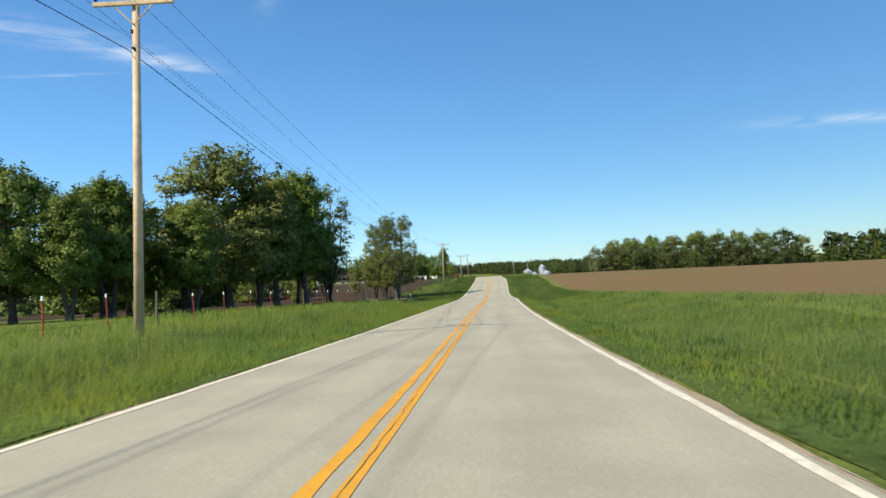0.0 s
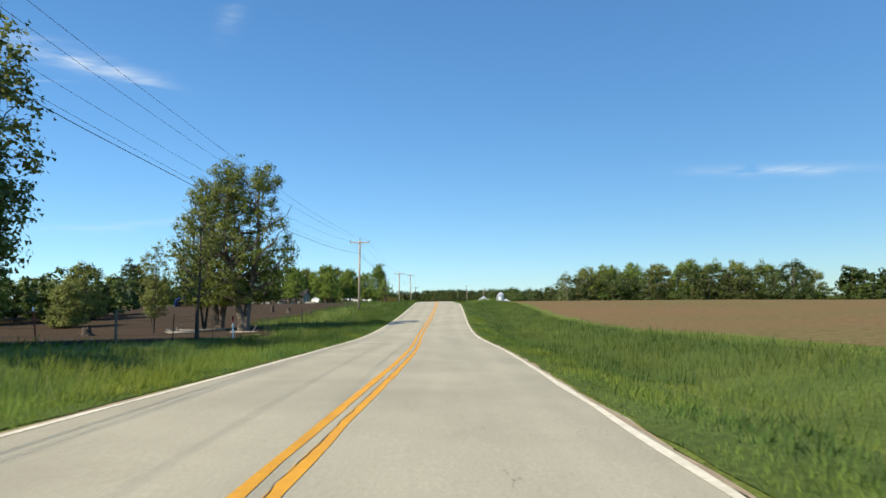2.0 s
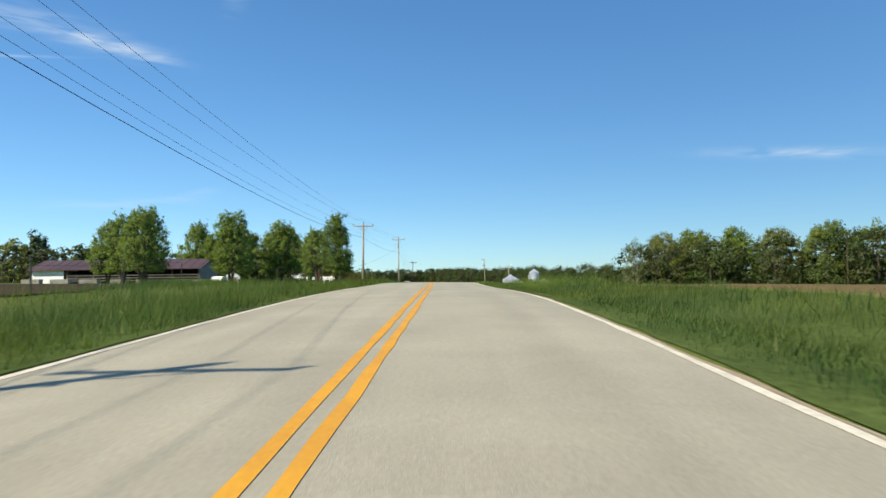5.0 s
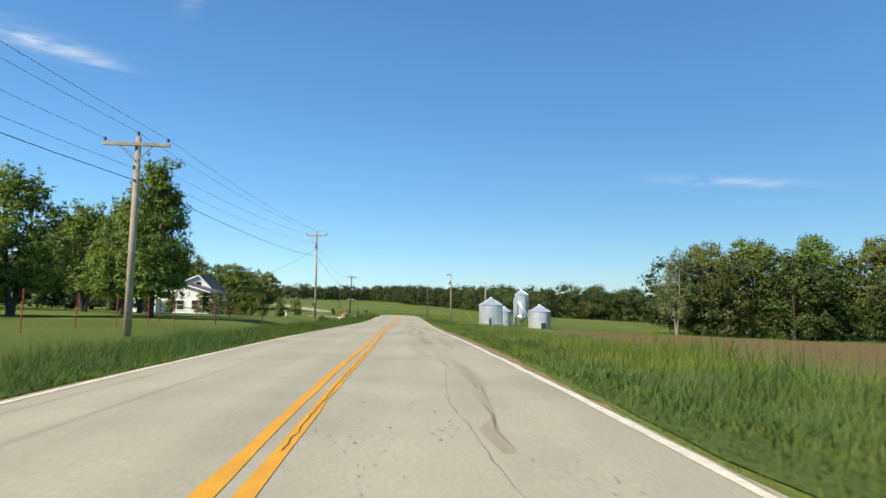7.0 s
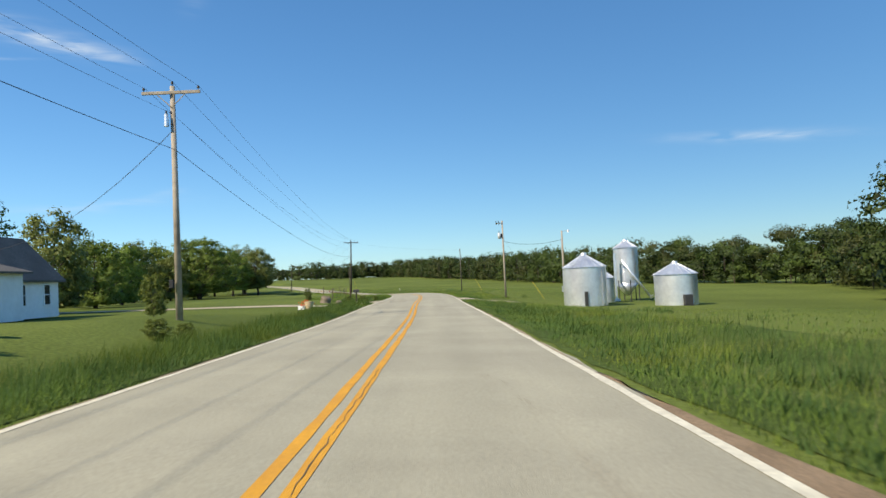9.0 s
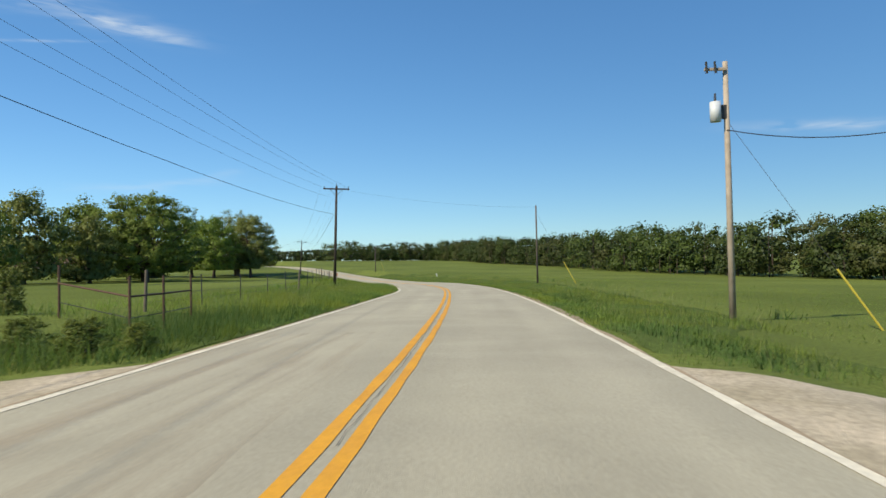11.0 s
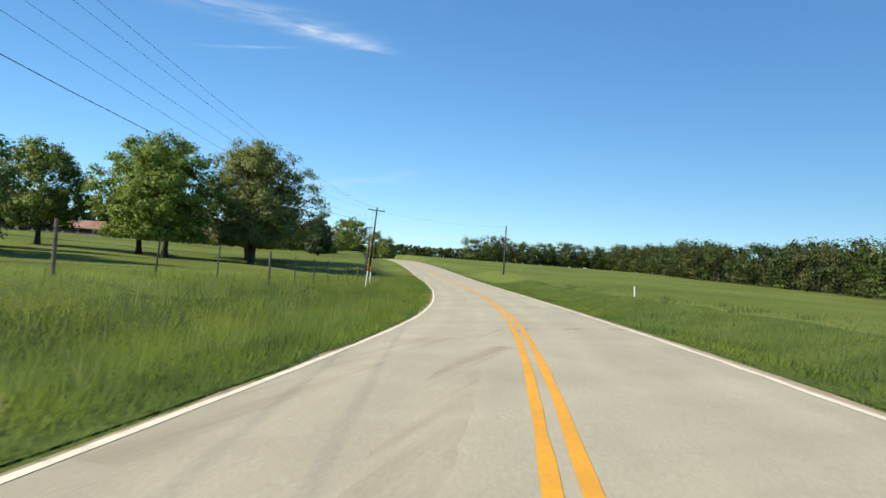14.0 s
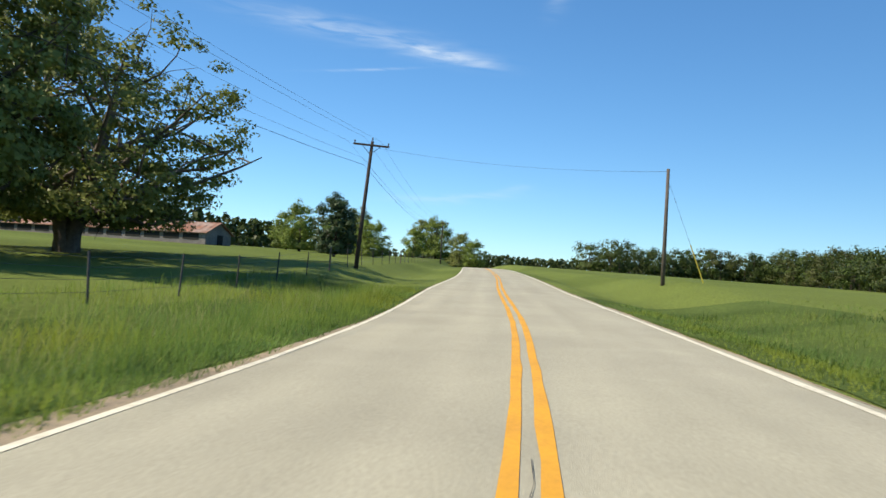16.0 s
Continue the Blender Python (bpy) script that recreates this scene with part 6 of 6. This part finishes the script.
def stump(x, y, r, h, seed, label):
    rng = np.random.default_rng(seed)
    root = thing("tree_stump", gb(x, y), label, "stump", "yard stumps")
    bm = bmesh.new()
    n = 14
    rings = []
    for z, k in ((-0.15, 1.35), (0.08, 1.15), (h * 0.4, 0.95), (h, 0.8)):
        rings.append([bm.verts.new((r * k * rng.uniform(0.85, 1.18) * math.cos(6.2832 * i / n), r * k * rng.uniform(0.85, 1.18) * math.sin(6.2832 * i / n), z + (rng.normal(0, 0.07) if z == h else 0))) for i in range(n)])
    for a, b in zip(rings, rings[1:]):
        for i in range(n):
            bm.faces.new((a[i], a[(i + 1) % n], b[(i + 1) % n], b[i]))
    bm.faces.new(rings[-1])
    part("bole", bm, M_BARK, root)
    for i in range(4):
        t = rng.uniform(0, 6.28)
        part("root", rod((r * 0.8 * math.cos(t), r * 0.8 * math.sin(t), 0.14), (r * 2.4 * math.cos(t), r * 2.4 * math.sin(t), -0.05), 0.09, 0.03, 7), M_BARK, root)


stump(-20.1, 136.2, 0.20, 0.75, 1, "old broken tree stump on bare dirt")
stump(-17.8, 134.6, 0.22, 0.65, 2, "old broken tree stump on bare dirt")
stump(-14.5, 130.5, 0.2, 0.42, 3, "broad weathered tree stump beside the yard fence")
stump(-25.4, 105.3, 0.34, 0.60, 4, "splintered tree stump with spreading roots")


def fallen_log(a, b, r, label):
    pa, pb = Vector(gb(*a, r * 0.8)), Vector(gb(*b, r * 0.7))
    root = thing("fallen_log", gb(*a), label, "log", "fallen logs")
    o = Vector(gb(*a))
    part("trunk", rod(pa - o, pb - o, r, r * 0.7, 12), M_BARK_PALE, root, smooth=True)
    m = (pa + pb) / 2 - o
    for k in (-0.25, 0.3):
        q = m + (pb - pa) * k
        part("branch", rod(q, q + Vector((0.5 * k, 0.6, 0.45)), r * 0.35, 0.02, 7), M_BARK_PALE, root)


fallen_log((-21.5, 109.5), (-17.3, 111.2), 0.17, "pale fallen log lying under the yard oaks")
fallen_log((-20.5, 107.6), (-18.4, 108.6), 0.11, "pale fallen log lying under the yard oaks")
fallen_log((-16.0, 108.4), (-13.6, 107.2), 0.09, "pale fallen log lying under the yard oaks")


M_CONCRETE = material("stained_concrete", (0.34, 0.33, 0.30), 0.9, spread=0.2, scale=3, big=0.6, bump=0.4, bump_scale=20, second=(0.24, 0.22, 0.19))


def trough(x, y, turn, label):
    root = thing("feed_trough", pose(*gb(x, y), 0, 0, turn), label, "trough", "feed troughs")
    part("tub", prism([(-0.42, 0.0), (0.42, 0.0), (0.5, 0.62), (0.44, 0.62), (0.37, 0.1), (-0.37, 0.1), (-0.44, 0.62), (-0.5, 0.62)], 2.6), M_CONCRETE, root)
    for yy in (0.0, 2.52):
        part("end_board", box((0.86, 0.08, 0.58), (0, yy + 0.04, 0.33), 0.01), M_CONCRETE, root)


for i in range(7):
    trough(-58.5 + 3.9 * i, 235 + 0.3 * i, 88, "long pale concrete feed trough on the dirt")


def trailer(x, y, turn, size, mat, label):
    """A boxy farm trailer with rounded roof, wheels and drawbar."""
    w, d, h = size
    root = thing("trailer", pose(*gb(x, y), 0, 0, turn), label, "trailer", "parked trailers")
    arch_line = [(w / 2 * math.cos(a), h - 0.35 + 0.35 * math.sin(a)) for a in np.linspace(0, math.pi, 9)]
    part("body", prism([(w / 2, 0.45)] + arch_line + [(-w / 2, 0.45)], d), mat, root)
    part("window", box((w * 0.6, 0.04, 0.4), (0, -0.01, h - 0.75), 0.01), M_GLASS, root)
    part("drawbar", rod((0, 0, 0.5), (0, -1.2, 0.4), 0.05, sides=8), M_IRON, root)
    for sx in (-1, 1):
        wheel = part("wheel", rod((sx * (w / 2 - 0.1), d * 0.55, 0.33), (sx * (w / 2 + 0.08), d * 0.55, 0.33), 0.33, sides=18), M_WIRE_THICK, root, "black rubber wheel")
        part("rim", rod((sx * (w / 2 + 0.07), d * 0.55, 0.33), (sx * (w / 2 + 0.1), d * 0.55, 0.33), 0.18, sides=12), M_GALV, wheel)


# trailer shape used in place of a white car near the shed
trailer(-34.8, 241, 70, (1.2, 1.9, 1.15), M_WHITE, "low pale covered cart standing in for a parked white car")
slim = thing("fence_post", gb(-13.5, 206.5), "dark slim wooden post on the lawn", "post")
part("post", rod((0, 0, -0.3), (0.05, 0, 1.75), 0.06, 0.05, 10), M_POLE_DARK, slim, smooth=True)

bush = thing("bare_bush", gb(-33.3, 449.2), "leafless grey bush beside a marker post", "shrub")
rng = np.random.default_rng(17)
for _ in range(46):
    a, k = rng.uniform(0, 6.28), rng.uniform(0.25, 0.95)
    tip = Vector((0.6 * k * math.cos(a), 0.6 * k * math.sin(a), rng.uniform(0.5, 1.1)))
    part("stem", rod((tip.x * 0.12, tip.y * 0.12, -0.05), tip, 0.007, 0.003, 4), M_BARK_PALE, bush)

# yard light and its service cable
lp, lh = stub_pole("light_pole", 13.5, 329.2, float(ground(13.5, 329.2)) + 7.9, M_POLE_GREY, "weathered wooden pole with a yard light", 0.12)
part("arm", rod((0.05, 0, lh - 0.12), (0.75, 0, lh + 0.06), 0.025, sides=8), M_GALV, lp)
lamp = part("lamp", rod((0.75, 0, lh + 0.1), (0.75, 0, lh - 0.02), 0.09, 0.13, 14), M_GALV, lp, "grey yard light head")
part("refractor", rod((0.75, 0, lh - 0.02), (0.75, 0, lh - 0.22), 0.12, 0.10, 14), M_WHITE, lamp)
part("meter_box", box((0.28, 0.16, 0.7), (-0.18, -0.06, 1.25), 0.02), M_GALV, lp, "grey electric meter box")
part("conduit", rod((-0.14, 0, 1.5), (-0.1, 0, lh - 0.9), 0.025, sides=8), M_GALV, lp)
wire("service_cable", [(6.95, 331.8, 6.65), (13.4, 329.3, float(ground(13.5, 329.2)) + 6.9)], 0.018, 60.0, "thick twisted service cable between two poles", M_WIRE_THICK)
dz = POLES["house"][3]
wire("service_cable", [(-12.5, 280.5, dz - 1.9), (-28.4, 292.3, hz + 4.2)], 0.014, 18.0, "thin service cable to the farmhouse", M_WIRE)
fb = thing("fuse_box", (-12.72, 280.3, dz - 1.5), "dark cutout fuse on the utility pole", "fuse")
part("body", rod((0, 0, -0.3), (0, 0, 0.25), 0.1, 0.08, 12), M_GALV, fb)
part("cap", rod((0, 0, 0.25), (0, 0, 0.4), 0.05, 0.03, 8), M_IRON, fb)
mt = thing("meter_box", gb(-12.68, 280.2, 1.5), "small dark meter box on the utility pole", "meter box")
part("box", box((0.18, 0.14, 0.35), (0, 0, 0), 0.02), M_IRON, mt)


def smear_material():
    """A thin film of dried earth, broken up so that the road shows through."""
    m = material("dried_earth_film", (0.33, 0.225, 0.145), 0.95, spread=0.25, scale=14, big=0.6, second=(0.27, 0.18, 0.115))
    nt = m.node_tree
    out, b = nt.nodes["Material Output"], nt.nodes["Principled BSDF"]
    geo = nt.nodes.new("ShaderNodeNewGeometry")
    mul = nt.nodes.new("ShaderNodeVectorMath")
    mul.operation = "MULTIPLY"
    mul.inputs[1].default_value = (2.2, 0.10, 0.0)
    nt.links.new(geo.outputs["Position"], mul.inputs[0])
    n = nt.nodes.new("ShaderNodeTexNoise")
    n.inputs["Scale"].default_value, n.inputs["Detail"].default_value = 1.3, 7.0
    nt.links.new(mul.outputs[0], n.inputs["Vector"])
    mr = nt.nodes.new("ShaderNodeMapRange")
    mr.inputs["From Min"].default_value, mr.inputs["From Max"].default_value, mr.inputs["To Max"].default_value = 0.46, 0.74, 0.26
    nt.links.new(n.outputs["Fac"], mr.inputs["Value"])
    tr, mix = nt.nodes.new("ShaderNodeBsdfTransparent"), nt.nodes.new("ShaderNodeMixShader")
    nt.links.new(mr.outputs["Result"], mix.inputs["Fac"])
    nt.links.new(tr.outputs[0], mix.inputs[1])
    nt.links.new(b.outputs[0], mix.inputs[2])
    nt.links.new(mix.outputs[0], out.inputs["Surface"])
    return m


M_SMEAR = smear_material()
sheet("dirt_smear", np.arange(203, 262, 1.0), np.linspace(0.9, 3.1, 6), lambda x, y: road_top(x, y) + 0.003, M_SMEAR, "film of dried brown earth dragged along the lane", 0.12, 91,
      lambda y, d: 2.0 + (d - 2.0) * (0.02 + 0.98 * _smooth(203, 232, y) * (1 - _smooth(244, 261, y))) + 0.2 * np.sin(y * 0.4), category="dirt")
sheet("dirt_smear", np.arange(306, 322, 1.0), np.linspace(-3.4, -0.6, 6), lambda x, y: road_top(x, y) + 0.003, M_SMEAR, "film of dried earth by the drive", 0.05, 92, category="dirt")


def track(points, width, seed, label):
    """A band of dried earth left by tyres, through places (y, d) on the road."""
    rng = np.random.default_rng(seed)
    pts = np.array(points, float)
    u = np.linspace(0, 1, len(pts))
    q = np.linspace(0, 1, 60)
    pts = np.stack([np.interp(q, u, pts[:, 0]), np.interp(q, u, pts[:, 1])], 1)
    way = np.gradient(pts, axis=0)
    way /= np.linalg.norm(way, axis=1)[:, None] + 1e-9
    side = np.stack([-way[:, 1], way[:, 0]], 1) * (width * rng.uniform(0.75, 1.0, len(pts)) / 2)[:, None]
    v = []
    for y, d in np.stack([pts - side, pts + side], 1).reshape(-1, 2):
        x = float(road_x(y)) + d * math.sqrt(1 + float(road_slope(y)) ** 2)
        v.append((x, y, float(road_top(x, y)) + 0.004))
    i = np.arange(len(pts) - 1) * 2
    tagged(new("dirt_track", mesh_of("dirt_track", v, np.stack([i, i + 1, i + 3, i + 2], 1), [M_SMEAR])), label, "dirt", kind="structure")


track([(396, -3.3), (400.3, -2.7), (402.3, -2.64), (404.6, -2.39), (406.8, -1.94), (407.9, -1.22), (411.3, 0.4), (413.2, 3.3)], 0.9, 1, "faint tan tyre track of dried earth across the bend")
track([(394, -1.05), (397.5, -1.05), (400.9, -1.1), (402.9, -1.05), (405.0, -0.67), (405.5, -0.29)], 0.7, 2, "faint tan tyre track of dried earth along the lane")


def pits(y0, y1, d0, d1, n, seed):
    """Small dark pits where stones have broken out of the worn surface."""
    rng = np.random.default_rng(seed)
    v, f = [], []
    cy, cd = rng.uniform(y0, y1, n // 9), rng.uniform(d0, d1, n // 9)
    for _ in range(n):
        k = rng.integers(len(cy))
        y, d = cy[k] + rng.normal(0, 0.5), cd[k] + rng.normal(0, 0.16)
        r = rng.uniform(0.006, 0.019)
        a0 = rng.uniform(0, 6.28)
        for j in range(5):
            a = a0 + j * 1.2566
            yy, dd = y + 1.6 * r * math.sin(a) * rng.uniform(0.6, 1.2), d + r * math.cos(a) * rng.uniform(0.6, 1.2)
            x = float(road_x(yy)) + dd * math.sqrt(1 + float(road_slope(yy)) ** 2)
            v.append((x, yy, float(road_top(x, yy)) + 0.004))
        i = len(v) - 5
        f += [(i, i + 1, i + 2), (i, i + 2, i + 3), (i, i + 3, i + 4)]
    tagged(new("road_pits", mesh_of("road_pits", v, f, [M_PIT])), "small dark pits in the worn lane", "road wear", kind="stuff")


M_PIT = material("pitted_asphalt", (0.255, 0.232, 0.185), 0.9, spread=0.3, scale=12)
pits(186, 206, 0.5, 2.5, 260, 8)
pits(204, 252, 0.5, 2.8, 520, 5)
pits(58, 112, 0.5, 3.1, 420, 6)
pits(318, 364, 0.5, 3.0, 260, 7)
